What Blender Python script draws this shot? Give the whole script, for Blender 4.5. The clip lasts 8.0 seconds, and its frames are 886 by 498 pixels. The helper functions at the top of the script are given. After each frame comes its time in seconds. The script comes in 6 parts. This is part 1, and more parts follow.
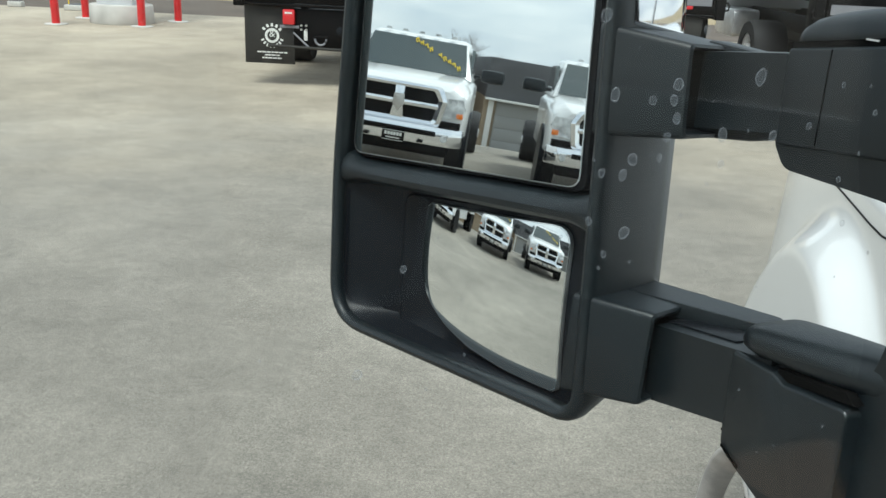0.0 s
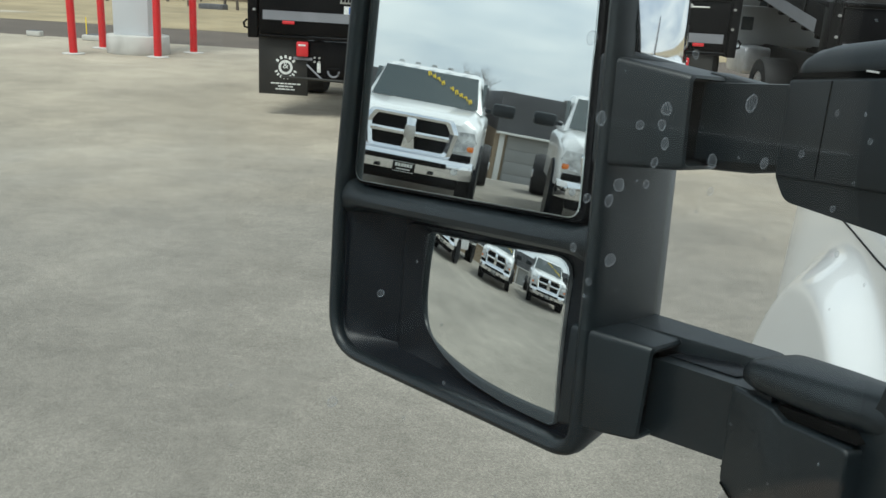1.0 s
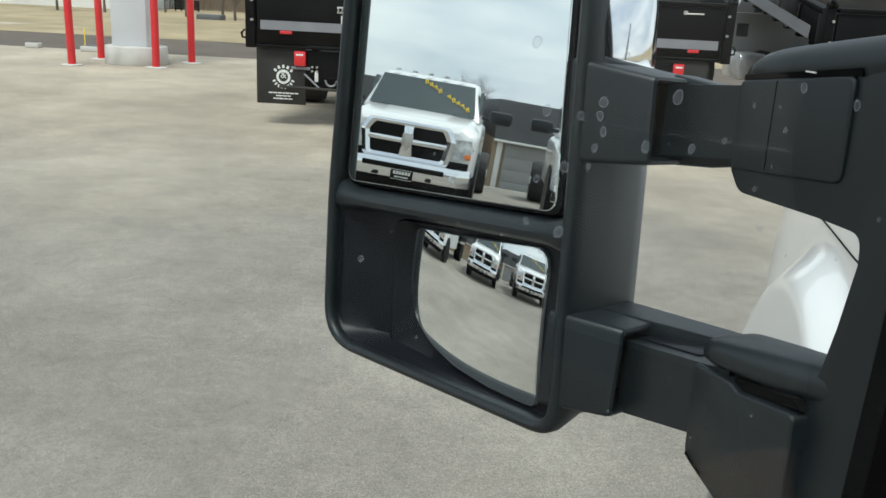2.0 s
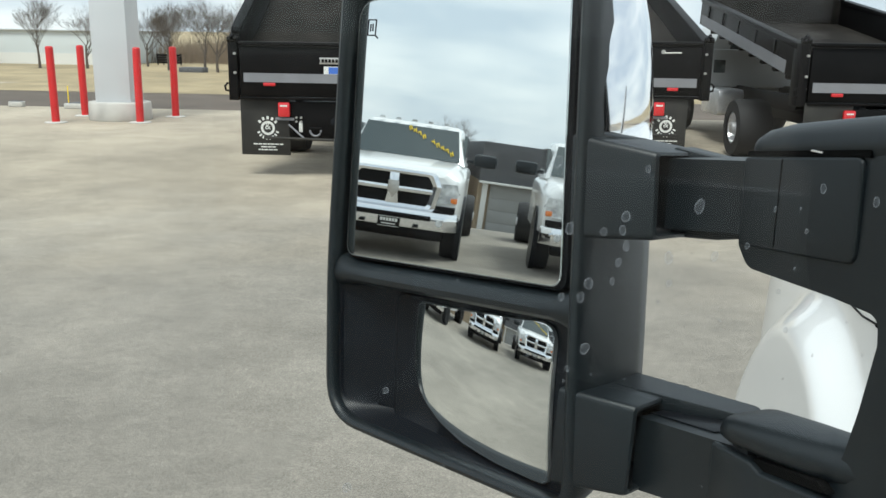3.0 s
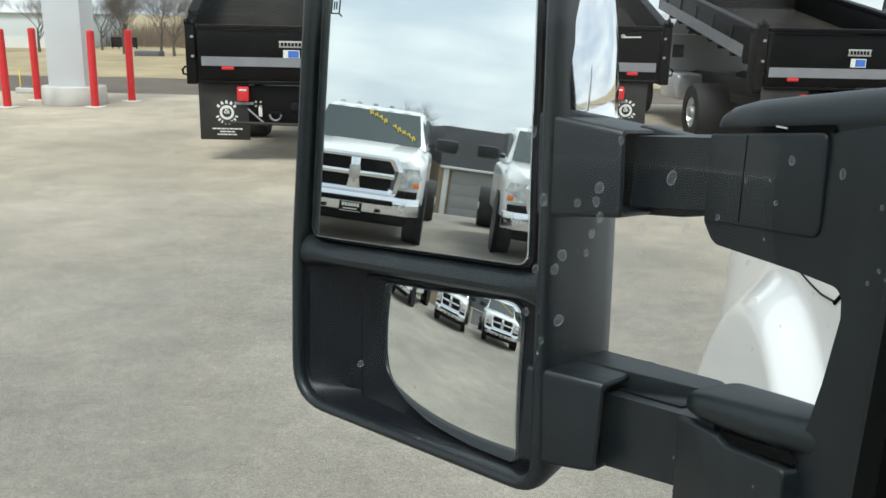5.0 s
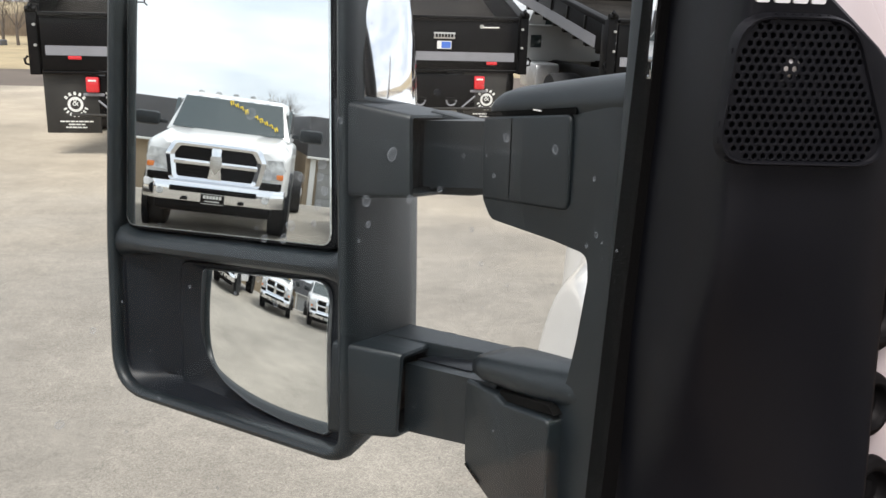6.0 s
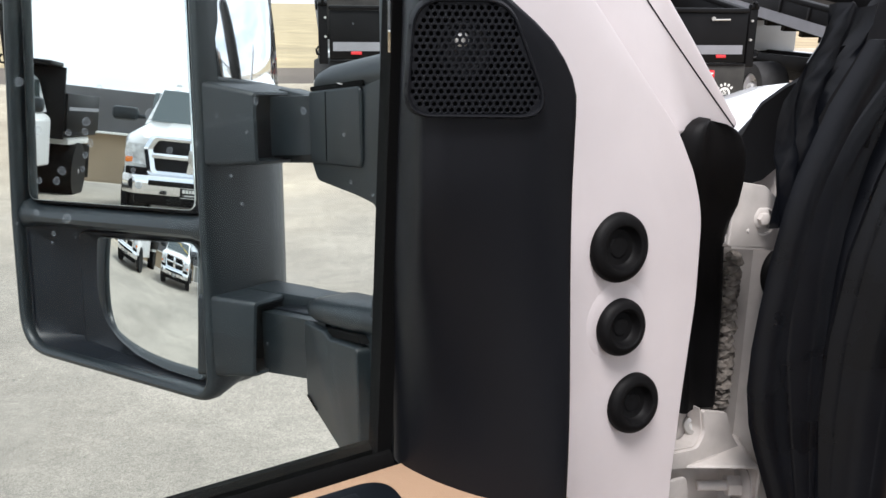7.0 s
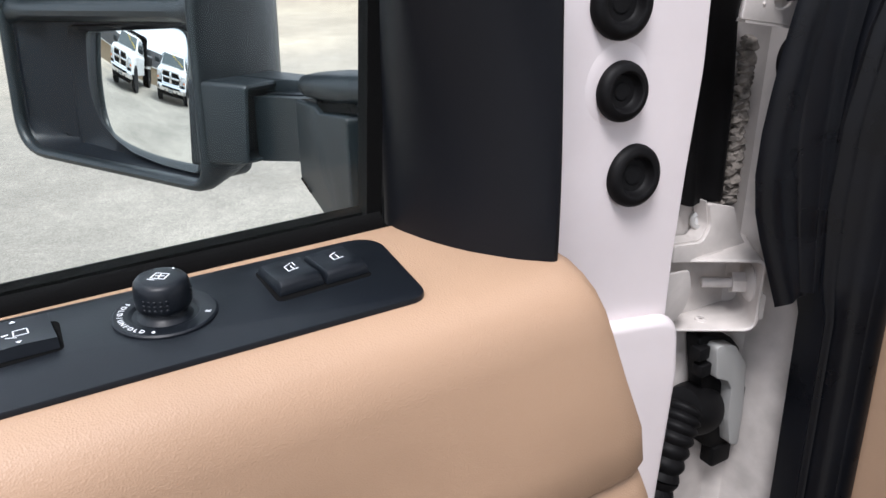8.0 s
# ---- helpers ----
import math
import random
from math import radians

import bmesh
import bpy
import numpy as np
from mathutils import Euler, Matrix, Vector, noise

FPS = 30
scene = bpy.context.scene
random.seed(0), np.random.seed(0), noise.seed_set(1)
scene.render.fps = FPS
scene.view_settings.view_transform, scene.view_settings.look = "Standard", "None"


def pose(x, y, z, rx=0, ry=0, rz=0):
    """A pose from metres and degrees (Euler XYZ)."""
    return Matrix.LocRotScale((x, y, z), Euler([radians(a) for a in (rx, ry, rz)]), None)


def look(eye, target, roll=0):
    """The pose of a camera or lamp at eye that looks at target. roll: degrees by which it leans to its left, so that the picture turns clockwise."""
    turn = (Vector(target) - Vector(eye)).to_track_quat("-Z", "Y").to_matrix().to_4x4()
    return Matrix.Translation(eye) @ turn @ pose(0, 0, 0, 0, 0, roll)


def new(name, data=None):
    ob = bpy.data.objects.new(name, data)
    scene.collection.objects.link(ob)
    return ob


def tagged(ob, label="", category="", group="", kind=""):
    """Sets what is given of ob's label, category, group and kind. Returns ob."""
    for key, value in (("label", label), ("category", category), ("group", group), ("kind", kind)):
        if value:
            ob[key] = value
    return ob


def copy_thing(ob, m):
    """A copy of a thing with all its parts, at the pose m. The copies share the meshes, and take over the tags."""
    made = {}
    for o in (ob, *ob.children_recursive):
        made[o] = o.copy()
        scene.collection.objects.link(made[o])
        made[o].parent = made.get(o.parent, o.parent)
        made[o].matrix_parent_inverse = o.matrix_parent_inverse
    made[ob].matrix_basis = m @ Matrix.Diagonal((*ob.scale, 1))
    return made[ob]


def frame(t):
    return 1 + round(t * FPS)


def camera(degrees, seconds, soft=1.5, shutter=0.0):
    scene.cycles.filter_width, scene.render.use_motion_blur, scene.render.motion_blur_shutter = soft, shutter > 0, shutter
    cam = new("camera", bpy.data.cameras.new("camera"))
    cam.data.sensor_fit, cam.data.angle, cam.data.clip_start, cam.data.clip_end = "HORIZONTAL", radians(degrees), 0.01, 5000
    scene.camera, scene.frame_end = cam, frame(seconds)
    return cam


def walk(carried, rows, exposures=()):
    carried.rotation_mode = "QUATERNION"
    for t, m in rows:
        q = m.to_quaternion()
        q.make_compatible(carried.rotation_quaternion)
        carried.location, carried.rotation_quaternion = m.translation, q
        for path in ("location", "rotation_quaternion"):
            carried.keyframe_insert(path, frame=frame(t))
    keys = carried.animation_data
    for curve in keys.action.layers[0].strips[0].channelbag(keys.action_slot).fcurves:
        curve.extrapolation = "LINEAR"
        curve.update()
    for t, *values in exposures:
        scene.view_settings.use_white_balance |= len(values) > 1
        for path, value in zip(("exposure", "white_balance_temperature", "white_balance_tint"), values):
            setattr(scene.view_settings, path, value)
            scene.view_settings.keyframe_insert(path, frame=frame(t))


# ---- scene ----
cam = camera(53.7, 8.0)
PATH = [
    (0, (0.085, 0.035, 1.768), (0.016, 1.922, 1.111), 2.7),
    (0.5, (0.093, 0.039, 1.769), (0.008, 1.952, 1.192), 3.1),
    (1, (0.094, 0.041, 1.764), (-0.002, 1.95, 1.176), 3.3),
    (2.3, (0.109, -0.015, 1.769), (0.016, 1.906, 1.221), 2.4),
    (2.5, (0.104, -0.007, 1.784), (0.016, 1.923, 1.266), 1.8),
    (3, (0.093, 0.007, 1.792), (0.021, 1.948, 1.316), 1.0),
    (3.5, (0.091, 0.016, 1.784), (0.043, 1.957, 1.306), 1.3),
    (4, (0.091, 0.014, 1.784), (0.065, 1.953, 1.291), 1.7),
    (4.2, (0.097, 0.03, 1.786), (0.075, 1.966, 1.284), 1.2),
    (5.3, (0.087, 0.0, 1.787), (0.154, 1.933, 1.28), 1.5),
    (5.5, (0.089, -0.003, 1.778), (0.219, 1.928, 1.273), 1.7),
    (6, (0.141, -0.03, 1.789), (0.449, 1.877, 1.267), 1.7),
    (6.5, (0.207, -0.087, 1.803), (0.573, 1.809, 1.283), 1.4),
    (7, (0.25, -0.15, 1.789), (0.583, 1.747, 1.249), 0.7),
    (7.5, (0.296, -0.211, 1.742), (0.613, 1.659, 1.108), -0.2),
    (8, (0.27, -0.155, 1.714), (0.542, 1.645, 0.886), 0.0),
]
walk(cam, [(t, look(eye, target, roll)) for t, eye, target, roll in PATH],
     [(0.0, 0.78, 6200, 8), (0.5, 0.58, 6260, 8), (1.0, 0.52, 6210, 7), (2.3, 0.70, 6300, 10), (5.3, 0.84, 6330, 10), (6.0, 1.17, 6620, 19), (6.5, 1.44, 6330, 20), (7.0, 1.36, 6230, 14), (7.5, 1.45, 6250, 17), (8.0, 1.53, 6000, 15)])

# ---- light ----
world = bpy.data.worlds.new("sky")
scene.world = world
world.use_nodes = True
wn, wl = world.node_tree.nodes, world.node_tree.links
wn.clear()
SUN_EL, SUN_AZ = radians(61), radians(200)
sky = wn.new("ShaderNodeTexSky")
sky.sky_type, sky.sun_disc, sky.sun_elevation, sky.sun_rotation = "NISHITA", False, SUN_EL, SUN_AZ
sky.air_density, sky.dust_density = 1.0, 2.0
tc = wn.new("ShaderNodeTexCoord")
mp = wn.new("ShaderNodeMapping")
mp.inputs["Scale"].default_value = (1.6, 1.6, 7.0)
mp.inputs["Rotation"].default_value = (0.05, 0.08, 0.4)
cl = wn.new("ShaderNodeTexNoise")
cl.inputs["Scale"].default_value, cl.inputs["Detail"].default_value, cl.inputs["Roughness"].default_value = 1.7, 6.0, 0.52
rampc = wn.new("ShaderNodeValToRGB")
rampc.color_ramp.elements[0].position, rampc.color_ramp.elements[0].color = 0.38, (0.62, 0.675, 0.74, 1)
rampc.color_ramp.elements[1].position, rampc.color_ramp.elements[1].color = 0.60, (0.98, 0.98, 0.97, 1)
cloud = wn.new("ShaderNodeBackground")
cloud.inputs["Strength"].default_value = 0.74
clear = wn.new("ShaderNodeBackground")
clear.inputs["Strength"].default_value = 0.10
mixw = wn.new("ShaderNodeMixShader")
mixw.inputs[0].default_value = 0.88
outw = wn.new("ShaderNodeOutputWorld")
wl.new(tc.outputs["Generated"], mp.inputs["Vector"])
wl.new(mp.outputs["Vector"], cl.inputs["Vector"])
wl.new(cl.outputs["Fac"], rampc.inputs["Fac"])
wl.new(rampc.outputs["Color"], cloud.inputs["Color"])
wl.new(sky.outputs["Color"], clear.inputs["Color"])
wl.new(clear.outputs[0], mixw.inputs[1])
wl.new(cloud.outputs[0], mixw.inputs[2])
wl.new(mixw.outputs[0], outw.inputs["Surface"])
sun = new("sun", bpy.data.lights.new("sun", "SUN"))
sun.data.energy, sun.data.angle, sun.data.color = 1.75, radians(20), (1.0, 0.96, 0.9)
sun_way = Vector((math.sin(SUN_AZ) * math.cos(SUN_EL), math.cos(SUN_AZ) * math.cos(SUN_EL), math.sin(SUN_EL)))
sun.matrix_world = look(sun_way * 50, (0, 0, 0))


# ---- materials ----
def material(name, base, rough=0.5, metal=0.0, coat=0.0, vary=0.0, vscale=8.0, bump=0.0, bscale=200.0, spec=0.5,
             dark=None, stain=0.0, sscale=2.0, bdetail=3.0, bkind="noise", rvary=0.0):
    """A principled surface with broad variation, stains and fine relief, by object coordinates in metres."""
    m = bpy.data.materials.new(name)
    m.use_nodes = True
    nt = m.node_tree
    b = nt.nodes["Principled BSDF"]
    b.inputs["Base Color"].default_value = (*base, 1)
    b.inputs["Roughness"].default_value = rough
    b.inputs["Metallic"].default_value = metal
    b.inputs["Coat Weight"].default_value = coat
    b.inputs["Coat Roughness"].default_value = 0.06
    b.inputs["Specular IOR Level"].default_value = spec
    co = nt.nodes.new("ShaderNodeTexCoord")
    last = None
    if vary > 0:
        n1 = nt.nodes.new("ShaderNodeTexNoise")
        n1.inputs["Scale"].default_value, n1.inputs["Detail"].default_value = vscale, 8.0
        nt.links.new(co.outputs["Object"], n1.inputs["Vector"])
        r = nt.nodes.new("ShaderNodeValToRGB")
        lo = dark or tuple(c * (1 - vary) for c in base)
        hi = tuple(min(1, c * (1 + vary * 0.5)) for c in base)
        r.color_ramp.elements[0].position, r.color_ramp.elements[0].color = 0.32, (*lo, 1)
        r.color_ramp.elements[1].position, r.color_ramp.elements[1].color = 0.68, (*hi, 1)
        nt.links.new(n1.outputs["Fac"], r.inputs["Fac"])
        last = r.outputs["Color"]
        if rvary > 0:
            mr = nt.nodes.new("ShaderNodeMapRange")
            mr.inputs["To Min"].default_value, mr.inputs["To Max"].default_value = rough - rvary, rough + rvary
            nt.links.new(n1.outputs["Fac"], mr.inputs["Value"])
            nt.links.new(mr.outputs["Result"], b.inputs["Roughness"])
    if stain > 0:
        n2 = nt.nodes.new("ShaderNodeTexNoise")
        n2.inputs["Scale"].default_value, n2.inputs["Detail"].default_value, n2.inputs["Distortion"].default_value = sscale, 5.0, 0.6
        nt.links.new(co.outputs["Object"], n2.inputs["Vector"])
        r2 = nt.nodes.new("ShaderNodeValToRGB")
        r2.color_ramp.elements[0].position, r2.color_ramp.elements[0].color = 0.35, (1 - stain, 1 - stain, 1 - stain, 1)
        r2.color_ramp.elements[1].position, r2.color_ramp.elements[1].color = 0.6, (1, 1, 1, 1)
        nt.links.new(n2.outputs["Fac"], r2.inputs["Fac"])
        mx = nt.nodes.new("ShaderNodeMix")
        mx.data_type, mx.blend_type = "RGBA", "MULTIPLY"
        mx.inputs["Factor"].default_value = 1.0
        if last:
            nt.links.new(last, mx.inputs["A"])
        else:
            mx.inputs["A"].default_value = (*base, 1)
        nt.links.new(r2.outputs["Color"], mx.inputs["B"])
        last = mx.outputs["Result"]
    if last:
        nt.links.new(last, b.inputs["Base Color"])
    if bump > 0:
        if bkind == "cell":
            n3 = nt.nodes.new("ShaderNodeTexVoronoi")
            n3.inputs["Scale"].default_value = bscale
            src = n3.outputs["Distance"]
        else:
            n3 = nt.nodes.new("ShaderNodeTexNoise")
            n3.inputs["Scale"].default_value, n3.inputs["Detail"].default_value = bscale, bdetail
            src = n3.outputs["Fac"]
        nt.links.new(co.outputs["Object"], n3.inputs["Vector"])
        bp = nt.nodes.new("ShaderNodeBump")
        bp.inputs["Strength"].default_value, bp.inputs["Distance"].default_value = bump, 0.5 / bscale
        nt.links.new(src, bp.inputs["Height"])
        nt.links.new(bp.outputs["Normal"], b.inputs["Normal"])
    return m


def speckle(mat, scale, amount, lo=0.3, hi=0.7):
    """Adds fine light and dark grains to a material's colour."""
    nt = mat.node_tree
    b = nt.nodes["Principled BSDF"]
    old = b.inputs["Base Color"].links[0].from_socket
    co = nt.nodes.new("ShaderNodeTexCoord")
    n = nt.nodes.new("ShaderNodeTexNoise")
    n.inputs["Scale"].default_value, n.inputs["Detail"].default_value, n.inputs["Roughness"].default_value = scale, 4.0, 0.75
    nt.links.new(co.outputs["Object"], n.inputs["Vector"])
    r = nt.nodes.new("ShaderNodeMapRange")
    r.inputs["From Min"].default_value, r.inputs["From Max"].default_value = lo, hi
    r.inputs["To Min"].default_value, r.inputs["To Max"].default_value = 1 - amount, 1 + amount
    nt.links.new(n.outputs["Fac"], r.inputs["Value"])
    mx = nt.nodes.new("ShaderNodeMix")
    mx.data_type, mx.blend_type = "RGBA", "MULTIPLY"
    mx.inputs["Factor"].default_value = 1.0
    nt.links.new(old, mx.inputs["A"])
    nt.links.new(r.outputs["Result"], mx.inputs["B"])
    nt.links.new(mx.outputs["Result"], b.inputs["Base Color"])
    return mat


def glass_material(name, tint, rough=0.0, ior=1.45):
    m = bpy.data.materials.new(name)
    m.use_nodes = True
    b = m.node_tree.nodes["Principled BSDF"]
    b.inputs["Base Color"].default_value = (*tint, 1)
    b.inputs["Transmission Weight"].default_value = 1.0
    b.inputs["Roughness"].default_value = rough
    b.inputs["IOR"].default_value = ior
    return m


PLASTIC = material("black grained plastic", (0.0058, 0.0096, 0.0120), 0.44, spec=0.46, vary=0.18, vscale=14, bump=0.03, bscale=700, stain=0.15, sscale=9)
PLASTIC_SMOOTH = material("black smooth plastic", (0.0050, 0.0066, 0.0092), 0.40, spec=0.24, vary=0.15, vscale=20, bump=0.05, bscale=700)
PLASTIC_MATT = material("matt black trim plastic", (0.0036, 0.0041, 0.0058), 0.50, spec=0.18, vary=0.15, vscale=12, bump=0.10, bscale=1500)
RUBBER = material("black rubber", (0.0052, 0.0050, 0.0054), 0.55, spec=0.13, vary=0.3, vscale=18, bump=0.08, bscale=300, stain=0.25, sscale=14)
SEAL = material("worn black weatherstrip rubber", (0.0034, 0.0040, 0.0058), 0.31, spec=0.22, vary=0.35, vscale=16, bump=0.05, bscale=220, rvary=0.22)
COWL = material("matt black cowl plastic", (0.0030, 0.0028, 0.0032), 0.60, spec=0.08, vary=0.2, vscale=10, bump=0.05, bscale=400)
FOAM = material("matt black foam", (0.003, 0.003, 0.003), 0.95, spec=0.08, bump=0.4, bscale=700)
MIRROR = material("mirror glass", (0.86, 0.89, 0.88), 0.01, metal=1.0)
CHROME = material("chrome", (0.82, 0.83, 0.85), 0.05, metal=1.0)
WHITE_PAINT = material("white truck paint", (0.80, 0.80, 0.79), 0.28, coat=0.8, vary=0.03, vscale=4)
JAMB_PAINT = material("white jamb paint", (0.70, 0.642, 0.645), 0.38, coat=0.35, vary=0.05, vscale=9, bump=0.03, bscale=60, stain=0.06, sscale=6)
TAN = material("tan moulded vinyl", (0.326, 0.213, 0.137), 0.50, spec=0.36, vary=0.08, vscale=6, bump=0.34, bscale=900, bkind="cell")
ASPHALT = material("weathered asphalt lot", (0.335, 0.292, 0.236), 0.92, vary=0.22, vscale=0.45, bump=0.55, bscale=80, stain=0.24, sscale=0.16, bdetail=6)


def lane_tone(mat):
    """Darker, greyer asphalt beside the truck, paler and warmer across the lane, with a ragged change between."""
    nt = mat.node_tree
    b = nt.nodes["Principled BSDF"]
    old = b.inputs["Base Color"].links[0].from_socket
    co = nt.nodes.new("ShaderNodeTexCoord")
    sep = nt.nodes.new("ShaderNodeSeparateXYZ")
    nt.links.new(co.outputs["Object"], sep.inputs["Vector"])
    n = nt.nodes.new("ShaderNodeTexNoise")
    n.inputs["Scale"].default_value, n.inputs["Detail"].default_value = 0.55, 5.0
    nt.links.new(co.outputs["Object"], n.inputs["Vector"])
    ad = nt.nodes.new("ShaderNodeMath")
    ad.operation = "MULTIPLY_ADD"
    ad.inputs[1].default_value = 7.0
    nt.links.new(n.outputs["Fac"], ad.inputs[0])
    nt.links.new(sep.outputs["Y"], ad.inputs[2])
    r = nt.nodes.new("ShaderNodeMapRange")
    r.interpolation_type = "SMOOTHSTEP"
    r.inputs["From Min"].default_value, r.inputs["From Max"].default_value = 8.5, 14.5
    nt.links.new(ad.outputs[0], r.inputs["Value"])
    c = nt.nodes.new("ShaderNodeMix")
    c.data_type = "RGBA"
    c.inputs["A"].default_value, c.inputs["B"].default_value = (0.83, 0.86, 0.90, 1), (1.30, 1.27, 1.20, 1)
    nt.links.new(r.outputs["Result"], c.inputs["Factor"])
    mx = nt.nodes.new("ShaderNodeMix")
    mx.data_type, mx.blend_type = "RGBA", "MULTIPLY"
    mx.inputs["Factor"].default_value = 1.0
    nt.links.new(old, mx.inputs["A"])
    nt.links.new(c.outputs["Result"], mx.inputs["B"])
    nt.links.new(mx.outputs["Result"], b.inputs["Base Color"])
    return mat


for scale_, amount_ in ((1.8, 0.06), (5, 0.06), (16, 0.09), (48, 0.15), (110, 0.28), (200, 0.20)):
    speckle(ASPHALT, scale_, amount_, 0.36, 0.64)
lane_tone(ASPHALT)
CONCRETE = material("pale concrete", (0.58, 0.56, 0.52), 0.9, vary=0.12, vscale=3, bump=0.4, bscale=60, stain=0.15, sscale=2)
RED = material("red bollard sleeve", (0.62, 0.020, 0.022), 0.42, vary=0.12, vscale=5, bump=0.05, bscale=40)
COLUMN_PAINT = material("pale grey column paint", (0.62, 0.64, 0.66), 0.5, vary=0.05, vscale=2, bump=0.1, bscale=30)
BODY_BLACK = material("black dump body paint", (0.0055, 0.0052, 0.0054), 0.46, spec=0.13, vary=0.3, vscale=1.5, stain=0.2, sscale=3)
STRIPE = material("grey reflective band", (0.22, 0.22, 0.235), 0.5, vary=0.1, vscale=4)
BED_FLOOR = material("dusty worn steel bed", (0.026, 0.023, 0.020), 0.85, spec=0.10, vary=0.4, vscale=1.2, stain=0.4, sscale=2.5)
FLAP = material("black rubber mudflap", (0.028, 0.026, 0.022), 0.7, vary=0.35, vscale=4, stain=0.3, sscale=3)
LAMP_RED = material("red tail lamp lens", (0.62, 0.02, 0.025), 0.25, coat=0.6)
LETTER = material("white printed mark", (0.75, 0.74, 0.70), 0.7, vary=0.15, vscale=40)
TYRE = material("tyre rubber", (0.022, 0.022, 0.023), 0.75, vary=0.25, vscale=10, bump=0.3, bscale=60)
STEEL = material("zinc plated steel", (0.55, 0.53, 0.50), 0.38, metal=0.8, vary=0.2, vscale=50)
ALLOY = material("polished alloy wheel", (0.78, 0.78, 0.79), 0.28, metal=0.55, vary=0.2, vscale=8)
SILVER_PAINT = material("silver grey truck paint", (0.50, 0.50, 0.485), 0.35, coat=0.5, vary=0.05, vscale=3)
DARK_GLASS = material("dark truck window glass", (0.045, 0.060, 0.060), 0.04, coat=0.5, spec=0.7)
LENS = material("clear lamp lens", (0.66, 0.67, 0.67), 0.12, coat=1.0, vary=0.5, vscale=9)
AMBER = material("amber lamp lens", (0.80, 0.20, 0.02), 0.2, coat=0.6)
YELLOW = material("yellow window paint", (0.85, 0.60, 0.02), 0.6)
GREY_WALL = material("dark grey wall panels", (0.105, 0.105, 0.110), 0.7, vary=0.1, vscale=0.8, stain=0.15, sscale=0.5)
TAN_WALL = material("tan siding", (0.36, 0.28, 0.19), 0.75, vary=0.1, vscale=1.0)
DOOR_GREY = material("grey overhead door", (0.30, 0.30, 0.29), 0.6, vary=0.08, vscale=1.0)
PALE_WALL = material("pale distant wall", (0.62, 0.66, 0.66), 0.7, vary=0.04, vscale=0.1)
GRASS = material("dormant straw grass", (0.40, 0.315, 0.185), 0.95, vary=0.25, vscale=0.25, stain=0.2, sscale=0.06, bump=0.6, bscale=6)
ROAD = material("brown grey road", (0.125, 0.096, 0.074), 0.9, vary=0.2, vscale=0.3, stain=0.2, sscale=0.1)
BARK = material("bare grey brown bark", (0.12, 0.098, 0.080), 0.9, vary=0.3, vscale=3)
BRUSH = material("brown winter brush", (0.21, 0.160, 0.115), 0.95, vary=0.4, vscale=0.4)
PRINT = material("white switch print", (0.72, 0.74, 0.76), 0.5)
BLUE_STICKER = material("blue sticker", (0.06, 0.16, 0.55), 0.4)
SILVER = material("bright silver badge", (0.80, 0.79, 0.80), 0.25, metal=0.6)
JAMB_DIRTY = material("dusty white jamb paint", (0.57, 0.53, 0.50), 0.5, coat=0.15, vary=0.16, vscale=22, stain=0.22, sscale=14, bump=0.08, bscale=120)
DIRT_GREY = material("grey sealer foam", (0.22, 0.195, 0.17), 0.9, vary=0.5, vscale=120, bump=1.0, bscale=140)
PANE = glass_material("clear door glass", (0.885, 0.962, 0.95), 0.0, 1.22)
SPOT = material("dried water spot", (0.30, 0.36, 0.39), 0.5, vary=0.3, vscale=400)
SPOT.node_tree.nodes["Principled BSDF"].inputs["Alpha"].default_value = 0.17
SPOT_RIM = material("dried water spot rim", (0.38, 0.44, 0.47), 0.5, vary=0.3, vscale=400)
SPOT_RIM.node_tree.nodes["Principled BSDF"].inputs["Alpha"].default_value = 0.30
GLASS_EDGE = material("ground mirror edge", (0.50, 0.52, 0.52), 0.36, metal=0.85, vary=0.3, vscale=60)
INTERIOR = material("brown grey cab interior", (0.10, 0.085, 0.070), 0.8, vary=0.2, vscale=5)


# ---- building helpers ----
def finish(name, bm, mat, parent=None, label="", sharp=38, m=None):
    """One mesh object from a bmesh, smooth but for its sharp edges, under parent if given."""
    if m is not None:
        bm.transform(m)
    bmesh.ops.recalc_face_normals(bm, faces=bm.faces)
    me = bpy.data.meshes.new(name)
    bm.to_mesh(me)
    bm.free()
    me.polygons.foreach_set("use_smooth", [True] * len(me.polygons))
    me.set_sharp_from_angle(angle=radians(sharp))
    me.materials.append(mat)
    ob = new(name, me)
    if parent is not None:
        ob.parent = parent
    if label:
        tagged(ob, label)
    return ob


def part(name, bm, mat, parent, label="", m=None, sharp=38):
    return finish(name, bm, mat, parent, label, sharp, m)


def bevel(bm, width, seg=2, angle=25):
    if width <= 0:
        return bm
    es = [e for e in bm.edges if len(e.link_faces) == 2 and e.calc_face_angle(0) > radians(angle)]
    bmesh.ops.bevel(bm, geom=es, offset=width, segments=seg, profile=0.5, affect="EDGES", clamp_overlap=True)
    return bm


